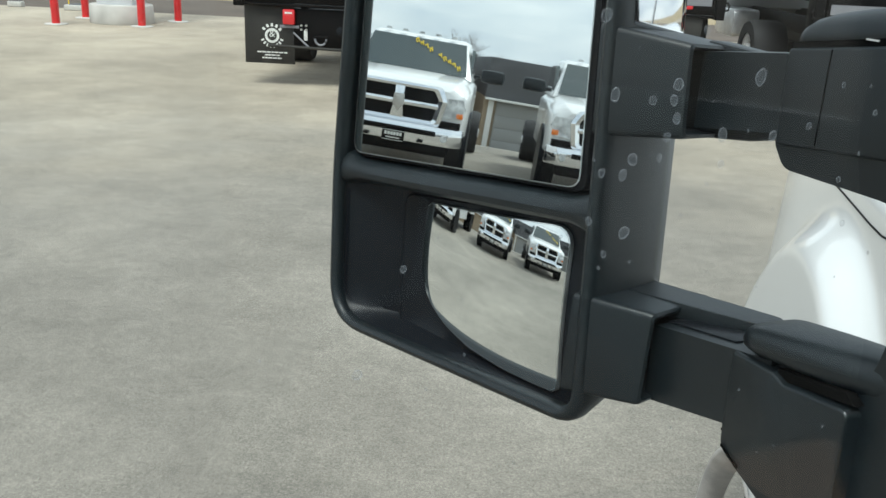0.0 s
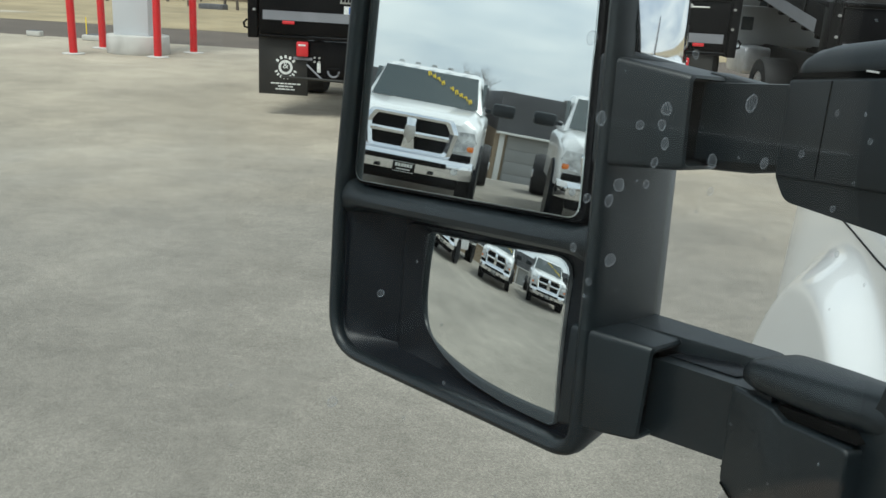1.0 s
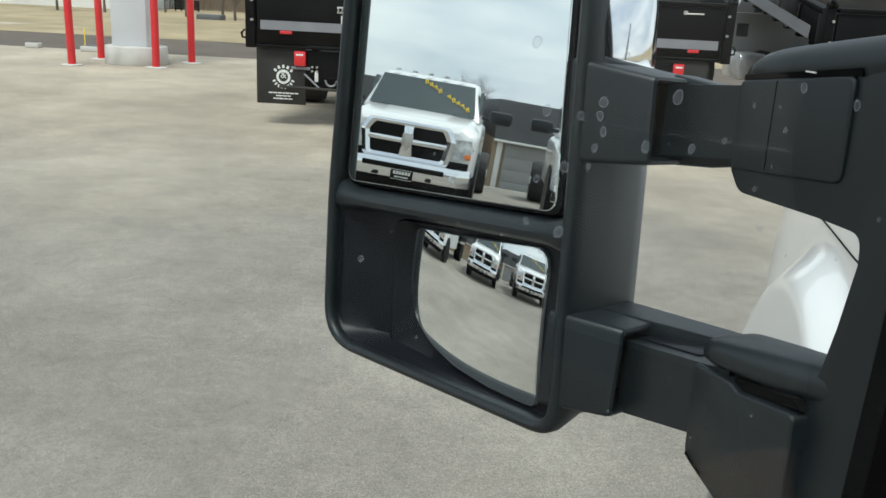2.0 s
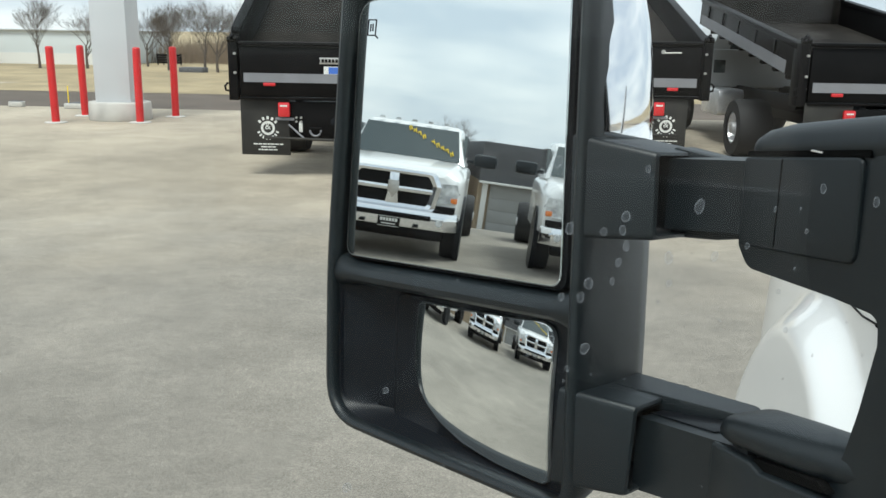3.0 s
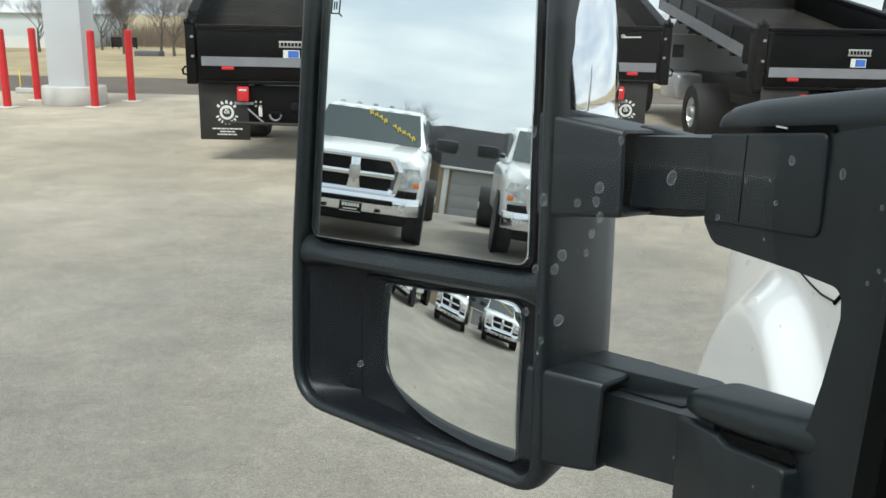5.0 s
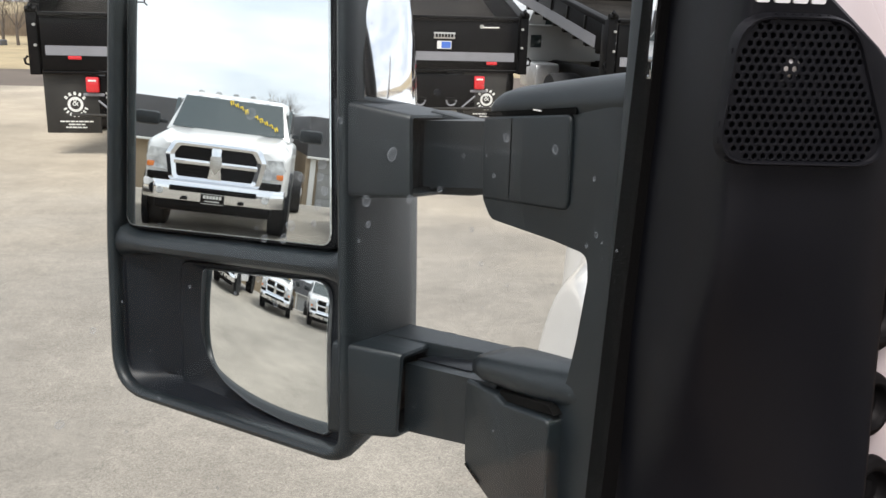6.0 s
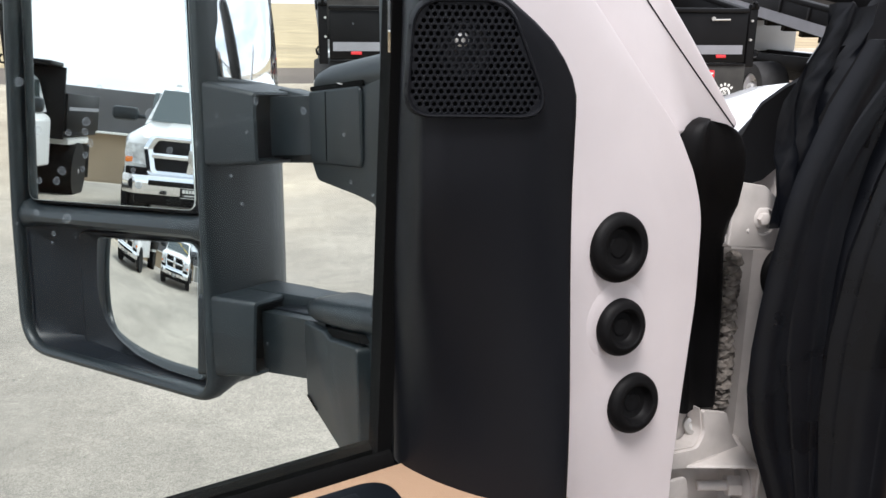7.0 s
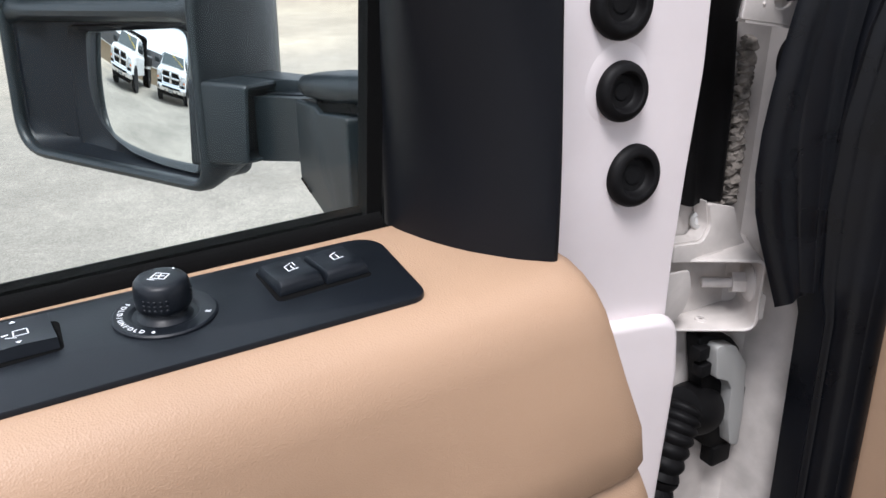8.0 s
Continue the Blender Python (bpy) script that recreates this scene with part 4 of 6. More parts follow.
def plug(x, z, r, y=0.2035, parent=None):
    """A rubber hole plug: wide soft flange with a dished middle."""
    m = pose(x, y - 0.0015, z, 83, 0, -5)
    p = part("rubber_plug", turned([(r, 0.0), (r, 0.0020), (r * 0.975, 0.0042), (r * 0.90, 0.0064), (r * 0.79, 0.0080), (r * 0.69, 0.0084), (r * 0.625, 0.0076), (r * 0.585, 0.0052), (r * 0.545, 0.0022), (r * 0.50, 0.0012), (r * 0.32, 0.0010), (r * 0.28, 0.0020), (r * 0.20, 0.0022), (r * 0.04, 0.0018)], 44, m), RUBBER, parent, "black rubber hole plug")
    return p


plug(0.611, 1.621, 0.0258, parent=door)
plug(0.617, 1.559, 0.0218, 0.2020, parent=door)
plug(0.637, 1.492, 0.0242, parent=door)
part("pressed_dimple", turned([(0.0330, -0.0004), (0.0300, 0.0000), (0.0275, 0.0004), (0.0250, 0.0007), (0.0225, 0.0008), (0.004, 0.0008)], 56, pose(0.6160, 0.2035, 1.5635, 90, 0, 0)), JAMB_PAINT, shell)

# black corner panel with the tweeter
def sail_section(z):
    """The panel's plan at a height, from the window to the hinge side."""
    up = smooth01((z - 1.50) / 0.20)
    top = smooth01((z - 1.735) / 0.12)
    right = 0.5065 + 0.0005 * up - 0.092 * top
    left = 0.4440 + 0.0075 * smooth01((z - 1.6) / 0.25)
    lx = 0.4405 - 0.0260 * up

    def depth(x):
        high = max(0.1650 - 0.45 * (x - 0.411), 0.1345 + 0.10 * max(0.0, 0.478 - x))
        low = 0.228 - 2.5 * (x - 0.431) + 14.5 * max(0.0, x - 0.431) ** 2
        return high * up + max(0.1215, low) * (1 - up)

    pts = [(left + 0.002, 0.2405)]
    tx = lx + 0.006 + 0.016 * (1 - up)
    for k in range(9):
        t = k / 8
        pts.append(((1 - t) ** 2 * left + 2 * t * (1 - t) * (lx - 0.001) + t * t * tx, (1 - t) ** 2 * 0.236 + 2 * t * (1 - t) * (depth(lx) + 0.001) + t * t * depth(tx)))
    pts += [(tx + (right - 0.006 - tx) * k / 7, depth(tx + (right - 0.006 - tx) * k / 7)) for k in range(1, 8)]
    e = depth(right - 0.006)
    pts += [(right - 0.003, e + 0.0005), (right - 0.0005, e + 0.003), (right + 0.001, e + 0.008), (right + 0.002, 0.204)]
    return [(a, b, z - 0.006 * smooth01((1.56 - z) / 0.08) * (0.24 - b) / 0.105) for a, b in pts]


sail = part("corner_panel", loft([sail_section(z) for z in [1.484, 1.487] + [1.50 + 0.01 * k for k in range(41)]], False, False), PLASTIC_MATT, door, "matt black plastic corner panel with tweeter grille")
part("window_channel", loft([[(x + 0.045 * (z - 1.70), y, z) for x, y in ((0.4388, 0.2343), (0.4500, 0.2343), (0.4500, 0.2480), (0.4388, 0.2480))] for z in (1.47, 1.60, 1.70, 1.80, 1.93)]), FOAM, door, "black rubber window channel")

# tweeter grille: plate with real holes in a raised frame, dome behind
GD = Vector((0.912, -0.410, 0))
GO = Vector((0.411, 0.1632, 0)) + 0.0042 * Vector((-0.410, -0.912, 0))
GN = Vector((-0.410, -0.912, 0))
G = Matrix(((GD.x, 0, GN.x, GO.x), (GD.y, 0, GN.y, GO.y), (0, 1, 0, 0), (0, 0, 0, 1)))
g_out = resample(rounded([(-0.001, 1.7325), (0.0770, 1.7310), (0.0520, 1.7905), (0.0030, 1.7905)], [0.013, 0.012, 0.020, 0.016], 10), 72)
cx, cz = sum(p[0] for p in g_out) / len(g_out), sum(p[1] for p in g_out) / len(g_out)
shrink = lambda k, d: [(cx + (a - cx) * k, cz + (b - cz) * k, d) for a, b in g_out]
part("grille_frame", loft([shrink(1.075, -0.0045), shrink(1.05, -0.0012), shrink(1.025, 0.0004), shrink(1.0, 0.0002), shrink(0.985, -0.0012), shrink(0.97, -0.002)], False), PLASTIC_MATT, sail, "", G)


def inside(p, poly):
    hit = False
    for (x0, y0), (x1, y1) in zip(poly, poly[1:] + poly[:1]):
        if (y0 > p[1]) != (y1 > p[1]) and p[0] < (x1 - x0) * (p[1] - y0) / (y1 - y0) + x0:
            hit = not hit
    return hit


bm = bmesh.new()
pitch = 0.0038
row_h = pitch * 0.866
inner_poly = [(cx + (a - cx) * 0.955, cz + (b - cz) * 0.955) for a, b in g_out]
for j in range(24):
    for i in range(24):
        hx, hz = 0.0 + (i + 0.5 * (j % 2)) * pitch, 1.7345 + j * row_h
        if not inside((hx, hz), [(cx + (a - cx) * 1.01, cz + (b - cz) * 1.01) for a, b in g_out]):
            continue
        hole = inside((hx, hz), inner_poly)
        hexa = [(hx + pitch * 0.5774 * math.cos(radians(30 + 60 * k)), hz + pitch * 0.5774 * math.sin(radians(30 + 60 * k))) for k in range(6)]
        if not hole:
            bm.faces.new([bm.verts.new((a, b, -0.0012)) for a, b in hexa])
            continue
        ov = [bm.verts.new((*h, -0.0012)) for h in hexa]
        r_ = pitch * 0.36
        mv = [bm.verts.new((hx + r_ * math.cos(radians(30 + 60 * k)), hz + r_ * math.sin(radians(30 + 60 * k)), -0.0013)) for k in range(6)]
        lv = [bm.verts.new((v.co.x, v.co.y, -0.004)) for v in mv]
        for k in range(6):
            bm.faces.new((ov[k], ov[(k + 1) % 6], mv[(k + 1) % 6], mv[k]))
            bm.faces.new((mv[k], mv[(k + 1) % 6], lv[(k + 1) % 6], lv[k]))
me = bpy.data.meshes.new("grille")
bm.transform(G)
bm.to_mesh(me)
bm.free()
me.materials.append(PLASTIC_MATT)
grille = new("grille", me)
grille.parent = sail
part("grille_backing", loft([shrink(0.99, -0.0042), shrink(0.6, -0.0040)]), FOAM, sail, "", G)
part("tweeter_cone", turned([(0.0155, -0.0042), (0.0150, -0.0034), (0.0140, -0.0033), (0.0132, -0.0039), (0.0075, -0.0039), (0.0055, -0.0033), (0.001, -0.0029)], 28, G @ pose(0.030, 1.766, 0)), PLASTIC_SMOOTH, sail, "tweeter behind the grille")
part("tweeter_dome", turned([(0.0042, -0.0036), (0.0038, -0.0027), (0.0022, -0.0021), (0.0005, -0.0019)], 20, G @ pose(0.028, 1.771, 0)), STEEL, sail, "metal tweeter dome")
for k, wd in enumerate((0.0056, 0.0066, 0.0064, 0.0062)):
    x_ = 0.0060 + k * 0.0078
    part("badge", prism(rounded([(x_, 1.7965), (x_ + wd, 1.7965), (x_ + wd, 1.8015), (x_, 1.8015)], 0.0010, 3), "y", 0.0, 0.0012), SILVER, sail, "plain silver badge block", G @ Matrix(((1, 0, 0, 0), (0, 0, 1, 0), (0, 1, 0, 0.0018), (0, 0, 0, 1))))

# tan trim panel
def trim_ring(x):
    """The panel's section at a place along the door: ledge, rounded shoulder and inner face."""
    w = 0.004 * math.sin(x * 9.0) + 0.004 * math.exp(-((x - 0.37) / 0.06) ** 2)
    return [(x, 0.226, 1.10), (x, 0.226, 1.4855), (x, 0.205, 1.4865), (x, 0.150, 1.4865), (x, 0.122, 1.4855), (x, 0.108, 1.4815), (x, 0.098, 1.4735), (x, 0.0915, 1.461),
            (x, 0.0885, 1.445), (x, 0.087 + w, 1.41), (x, 0.085 + 2 * w, 1.37), (x, 0.086 + w, 1.335), (x, 0.088, 1.3245), (x, 0.0915, 1.3205), (x, 0.088, 1.3165), (x, 0.084, 1.30), (x, 0.080, 1.20), (x, 0.080, 0.80)]


rings = [trim_ring(-0.55 + 0.04 * k) for k in range(26)]
for d_, ins in ((0.470, 0.0), (0.492, 0.0), (0.505, 0.0015), (0.515, 0.006), (0.520, 0.016), (0.5215, 0.045), (0.5215, 0.10)):
    ring = trim_ring(d_)
    rings.append([(a + 0.30 * max(0.0, 1.482 - c) * smooth01((d_ - 0.43) / 0.08), min(b + ins * (1.0 if b < 0.2 else 0.0), 0.226), c - (ins * 0.55 if c > 1.40 else 0.0)) for a, b, c in ring])
part("trim_panel", loft(rings, False, False), TAN, door, "tan moulded vinyl door trim")
part("sill_strip", prism([(0.2265, 1.480), (0.2265, 1.4890), (0.2290, 1.4935), (0.2325, 1.4950), (0.2345, 1.4935), (0.2345, 1.480)], "x", -0.55, 0.438), FOAM, door, "black felt window sill strip")
part("outer_sill_strip", prism([(0.2425, 1.46), (0.2425, 1.4930), (0.2470, 1.4960), (0.262, 1.490), (0.266, 1.46)], "x", -0.55, 0.434), FOAM, door, "black outer sill strip")

# switch plate with knob and rockers
ZP = 1.4870
plate = part("switch_plate", prism(rounded([(-0.05, 0.128), (0.410, 0.122), (0.423, 0.212), (-0.05, 0.222)], [0, 0.013, 0.020, 0], 10), "z", ZP - 0.003, ZP + 0.0022, 0.0011), PLASTIC_SMOOTH, door, "satin black switch plate on the armrest ledge")
KN = pose(0.2785, 0.1765, ZP + 0.0022)
part("dial_ring", turned([(0.0275, 0.0), (0.0275, 0.0012), (0.0265, 0.0020), (0.0192, 0.0020), (0.0184, 0.0016), (0.0172, 0.0004), (0.0150, 0.0002)], 48, KN), PLASTIC_SMOOTH, plate, "mirror dial ring with white print")
prof = [(0.0150, 0.0), (0.0128, 0.0016), (0.0114, 0.0030), (0.0112, 0.0045), (0.0136, 0.0058), (0.0144, 0.0072), (0.0147, 0.0100), (0.0147, 0.0165), (0.0141, 0.0200), (0.0126, 0.0218), (0.0100, 0.0224), (0.0050, 0.0226)]
part("mirror_knob", turned(prof, 40, KN), PLASTIC_SMOOTH, plate, "round black mirror control knob")
for ang in range(0, 360, 12):
    for kz in (0.0092, 0.0117, 0.0142):
        if (ang // 12) % 10 < 5:
            part("knob_rib", box(0.0143, 0.0152, -0.0008, 0.0008, kz - 0.0007, kz + 0.0007, 0.0003, 1), PLASTIC_SMOOTH, plate, "", KN @ pose(0, 0, 0, 0, 0, ang + 215))


def flat_print(parts, parent, m):
    """White print made of thin strips, drawn on a face: (x0, y0, x1, y1, width)."""
    b = bmesh.new()
    for x0, y0, x1, y1, w in parts:
        d = Vector((x1 - x0, y1 - y0, 0)).normalized()
        s = Vector((-d.y, d.x, 0)) * w / 2
        a, c = Vector((x0, y0, 0)) - d * w / 2, Vector((x1, y1, 0)) + d * w / 2
        b.faces.new([b.verts.new(p) for p in (a - s, c - s, c + s, a + s)])
    return part("print", b, PRINT, parent, "white printed symbol", m)


def mirror_symbol(s):
    w = 0.16 * s
    return [(-s, -s * 0.7, s * 0.8, -s * 0.9, w), (s * 0.8, -s * 0.9, s, s * 0.6, w), (s, s * 0.6, -s * 0.7, s * 0.8, w), (-s * 0.7, s * 0.8, -s, -s * 0.7, w)]


KT = KN @ pose(0, 0, 0.0228, 0, 0, -35)
flat_print(mirror_symbol(0.0042) + [(-0.0022, 0, 0.0022, 0, 0.0007), (0, -0.0022, 0, 0.0022, 0.0007), (-0.0050, -0.0044, -0.0015, -0.0050, 0.0007)], plate, KT)
part("knob_dot", cyl(0.0007, 0, 0.0003, 10, m=KN @ pose(0.0088, 0.0062, 0.0222)), PRINT, plate)
for ang, rr in ((42, 0.0232), (-120, 0.0232)):
    part("dial_dot", cyl(0.0009, 0, 0.0003, 10, m=KN @ pose(rr * math.cos(radians(ang)), rr * math.sin(radians(ang)), 0.0020)), PRINT, plate)
for ch, ang in [("R", -32)] + list(zip("FOLD/UNFOLD", [-228 + 9.3 * k for k in range(11)])) + [("L", 140)]:
    cu = bpy.data.curves.new("print", "FONT")
    cu.body, cu.size, cu.align_x, cu.align_y, cu.extrude, cu.resolution_u = ch, 0.0042, "CENTER", "CENTER", 0.0001, 2
    tmp = bpy.data.objects.new("print", cu)
    me = bpy.data.meshes.new_from_object(tmp)
    bpy.data.objects.remove(tmp)
    me.materials.clear()
    me.materials.append(PRINT)
    ob = new("print", me)
    ob.parent = plate
    ob.matrix_basis = KN @ Matrix.Rotation(radians(ang), 4, "Z") @ Matrix.Translation((0.0232, 0, 0.0021)) @ Matrix.Rotation(radians(90), 4, "Z")

part("switch_well", prism(rounded([(0.3345, 0.1565), (0.3945, 0.1595), (0.3965, 0.1985), (0.3365, 0.1985)], 0.004), "z", ZP + 0.0015, ZP + 0.0026, 0.0004), FOAM, plate, "raised rocker surround")
for k, x0 in enumerate((0.3375, 0.3660)):
    part("rocker", loft([[(x0 + a, 0.161 + 0.034 * b + 0.0015 * (a / 0.027), ZP + 0.003 + h) for a, h in ((0.0, 0.0), (0.0004, 0.6 * top_), (0.0016, 0.92 * top_), (0.0036, top_), (0.0137, 1.03 * top_), (0.0238, top_), (0.0258, 0.92 * top_), (0.0270, 0.6 * top_), (0.0274, 0.0))] for b, top_ in ((0.0, 0.0020), (0.02, 0.0048), (0.07, 0.0066), (0.16, 0.0074), (0.4, 0.0066), (0.7, 0.0058), (0.93, 0.0056), (0.985, 0.0046), (1.0, 0.002))]), PLASTIC_SMOOTH, plate, "black lock rocker switch")
    flat_print([(-0.004, -0.003, -0.004, 0.003, 0.0006), (-0.004, 0.003, 0.002, 0.0026, 0.0006), (0.002, 0.0026, 0.004, -0.002, 0.0006), (-0.004, -0.0005, 0.001, -0.0008, 0.0006)] + ([(0.0, -0.003, 0.004, -0.0035, 0.0006)] if k == 0 else []), plate, pose(x0 + 0.0137, 0.1785, ZP + 0.0108, -4, 0, 95))
part("switch_well", prism(rounded([(0.186, 0.164), (0.226, 0.167), (0.229, 0.200), (0.188, 0.203)], 0.005), "z", ZP + 0.0015, ZP + 0.0026, 0.0004), FOAM, plate, "raised rocker surround")
part("rocker", loft([[(0.190 + 0.034 * a, 0.168 + 0.031 * b, ZP + 0.003 + h * (1 - 0.3 * abs(a - 0.5))) for b, h in ((0.0, 0.0), (0.04, 0.0066), (0.5, 0.0052), (0.96, 0.0066), (1.0, 0.0))] for a in (0.0, 0.04, 0.5, 0.96, 1.0)]), PLASTIC_SMOOTH, plate, "black power telescope rocker switch")
flat_print([(a + 0.002, b, c + 0.002, d, w) for a, b, c, d, w in mirror_symbol(0.0038)] + [(-0.006, 0.001, -0.004, 0.001, 0.0012), (-0.0055, -0.002, -0.001, -0.0045, 0.0006)], plate, pose(0.207, 0.1835, ZP + 0.0088, 0, 0, 8))
for dy, flip in ((0.0115, 0), (-0.0115, 180)):
    b = bmesh.new()
    b.faces.new([b.verts.new(p) for p in ((-0.0016, -0.001, 0), (0.0016, -0.001, 0), (0, 0.0012, 0))])
    part("print", b, PRINT, plate, "", pose(0.207, 0.1835 + dy, ZP + 0.0097, 0, 0, flip))

# window pane with dried water spots
pane = part("window_pane", box(-0.55, 0.4415, 0.2350, 0.2390, 1.47, 1.98), PANE, door, "clear door glass with dried water spots")
pane.visible_shadow = False


# ---- towing mirror on the door ----
HEAD = pose(0.413, 0.551, 1.60, 0, 0, -66.2) @ pose(0, 0, 0, 0, -5, 0) @ pose(0, 0, 0, -5, 0, 0)


def inset(pts, d):
    """A closed outline (anticlockwise) moved inward by d."""
    out, n = [], len(pts)
    for i in range(n):
        p, a, c = Vector(pts[i]), Vector(pts[i - 1]), Vector(pts[(i + 1) % n])
        u, v = (p - a).normalized(), (c - p).normalized()
        nu, nv = Vector((-u.y, u.x)), Vector((-v.y, v.x))
        m = (nu + nv).normalized()
        out.append(tuple(p + m * (d / max(0.3, m.dot(nu)))))
    return out


def polar(pts, cx, cz, n=128):
    """An outline read off at even angles round a centre."""
    out = []
    for k in range(n):
        d = Vector((math.cos(2 * math.pi * k / n), math.sin(2 * math.pi * k / n)))
        best = 0.0
        for (x0, y0), (x1, y1) in zip(pts, pts[1:] + pts[:1]):
            ex, ey = x1 - x0, y1 - y0
            den = d.x * ey - d.y * ex
            if abs(den) < 1e-12:
                continue
            t = ((x0 - cx) * ey - (y0 - cz) * ex) / den
            s = ((x0 - cx) * d.y - (y0 - cz) * d.x) / den
            if t > best and -1e-9 <= s <= 1 + 1e-9:
                best = t
        out.append((cx + d.x * best, cz + d.y * best))
    return out


def ramp(x, table):
    """Linear steps through (x, value) pairs."""
    if x <= table[0][0]:
        return table[0][1]
    for (x0, v0), (x1, v1) in zip(table, table[1:]):
        if x <= x1:
            return v0 + (v1 - v0) * (x - x0) / (x1 - x0)
    return table[-1][1]


RIM = [(-0.2810, -0.1690), (0.0300, -0.1795), (0.0345, 0.286), (-0.2530, 0.286), (-0.2630, 0.183), (-0.2795, -0.01)]
RIM_R = [0.048, 0.028, 0.05, 0.05, 0.6, 0.9]


def dense(pts, k=8):
    """An outline with k points on each long side."""
    out = []
    for p, q in zip(pts, pts[1:] + pts[:1]):
        n = k if (Vector(q) - Vector(p)).length > 0.09 else 1
        out += [tuple(Vector(p).lerp(Vector(q), i / n)) for i in range(n)]
    return out


def rim_ring(y, d):
    rad = [max(0.012, r - d * 0.8) if r < 0.1 else r for r in RIM_R]
    sink = lambda x, z: (0.85 * (z - 0.12) ** 2 + 0.004 * smooth01((z - 0.112) / 0.012)) * smooth01(y / 0.012) if z > 0.112 and x > 0 else 0.0
    lift = 0.42 * max(0.0, y - 0.004)
    return [(a - sink(a, b), y, b + (lift if y > 0.012 and d < 0.006 or y > 0.06 else 0.0) * smooth01((-0.05 - b) / 0.08)) for a, b in dense(rounded(inset(RIM, d), rad, 7))]


housing = part("mirror_housing", loft([rim_ring(y, d) for y, d in (
    (0.135, 0.078), (0.124, 0.045), (0.104, 0.018), (0.086, 0.0055), (0.066, 0.0), (0.030, -0.0010), (0.0, 0.0), (-0.009, 0.0004), (-0.0130, 0.0018), (-0.0158, 0.0042), (-0.0165, 0.0070),
    (-0.0152, 0.0095), (-0.0115, 0.0112), (-0.006, 0.0112), (0.004, 0.0085), (0.012, 0.0068), (0.046, 0.0062), (0.056, 0.02))]),
    PLASTIC, door, "black grained plastic towing mirror housing", HEAD)
end_flare = lambda x: smooth01((-0.244 - x) / 0.024) + smooth01((x - 0.0) / 0.020)
part("divider_bar", loft([[(x, y, -0.0165 + (z + 0.0165) * (1 + 0.6 * end_flare(x))) for y, z in ((0.045, -0.0045), (0.004, -0.0050), (-0.0055, -0.0068), (-0.0105, -0.0105), (-0.0125, -0.0155), (-0.0110, -0.0205), (-0.005, -0.0245), (0.012, -0.0270), (0.045, -0.0285))] for x in (-0.2685, -0.266, -0.262, -0.257, -0.25, -0.235, -0.2, -0.1, -0.02, 0.0, 0.008, 0.014, 0.019, 0.022)], True, False), PLASTIC, housing, "rounded black divider bar", HEAD)
og = rounded([(-0.2635, 0.0010), (0.0028, 0.0010), (0.0052, 0.2435), (-0.2440, 0.2435)], [0.012, 0.012, 0.022, 0.024], 7)
part("glass_backing", prism([(-0.13 + (a + 0.13) * 1.025, 0.1225 + (b - 0.1225) * 1.03) for a, b in og], "y", 0.0022, 0.016, 0.002), PLASTIC_MATT, housing, "", HEAD)
part("mirror_glass", prism(og, "y", -0.0010, 0.0020, 0.0008, 1), MIRROR, housing, "large flat mirror glass", HEAD)
part("glass_edge", loft([[(a, -0.0011, b) for a, b in og], [(-0.13 + (a + 0.13) * 0.994, -0.0014, 0.1225 + (b - 0.1225) * 0.9935) for a, b in og]], False), GLASS_EDGE, housing, "pale ground glass edge", HEAD)
HM = HEAD @ pose(-0.2260, -0.0014, 0.2180)
heat = bmesh.new()
for x0, z0, x1, z1 in ((-0.007, -0.006, 0.004, -0.007), (0.004, -0.007, 0.006, 0.007), (0.006, 0.007, -0.005, 0.008), (-0.005, 0.008, -0.007, -0.006), (-0.003, -0.003, -0.002, 0.004), (0.0005, -0.003, 0.001, 0.004), (0.004, -0.007, 0.008, -0.010)):
    d = Vector((x1 - x0, 0, z1 - z0)).normalized()
    s = Vector((-d.z, 0, d.x)) * 0.0006
    a, c = Vector((x0, 0, z0)), Vector((x1, 0, z1))
    heat.faces.new([heat.verts.new(p) for p in (a - s, c - s, c + s, a + s)])
part("heater_mark", heat, PLASTIC_SMOOTH, housing, "dark etched heater symbol", HM)

# convex wide-angle glass in its pocket
SC, SR = Vector((-0.047, 0.605, -0.108)), 0.60
bulge = lambda x, z: SC.y - math.sqrt(SR * SR - (x - SC.x) ** 2 - (z - SC.z) ** 2)
LCX, LCZ = -0.100, -0.098
low = polar(rounded([(-0.1855, -0.0385), (-0.187, -0.1000), (-0.174, -0.1270), (-0.146, -0.1440), (-0.112, -0.1555), (-0.065, -0.1630), (-0.0110, -0.1670), (-0.0085, -0.0310)],
                    [0.006, 0.05, 0.04, 0.05, 0.05, 0.05, 0.008, 0.018], 8), LCX, LCZ)
grow = lambda k, d: [(LCX + (a - LCX) * k, bulge(LCX + (a - LCX) * k, LCZ + (b - LCZ) * k) + d, LCZ + (b - LCZ) * k) for a, b in low]
lens_bm = loft([grow(1.0, 0.004)] + [grow(k, 0.0) for k in (1.0, 0.985, 0.94, 0.88, 0.82, 0.75, 0.68, 0.6, 0.52, 0.44, 0.36, 0.28, 0.2, 0.12, 0.04)], False)
lens_bm.verts.ensure_lookup_table()
lens_bm.faces.new([v for v in lens_bm.verts][-len(low):])
part("convex_glass", lens_bm, MIRROR, housing, "small convex wide angle mirror glass", HEAD, sharp=60)
# highlight put into the shape: pale edge built only where it catches the sky
lit = list(range(-14, 53))
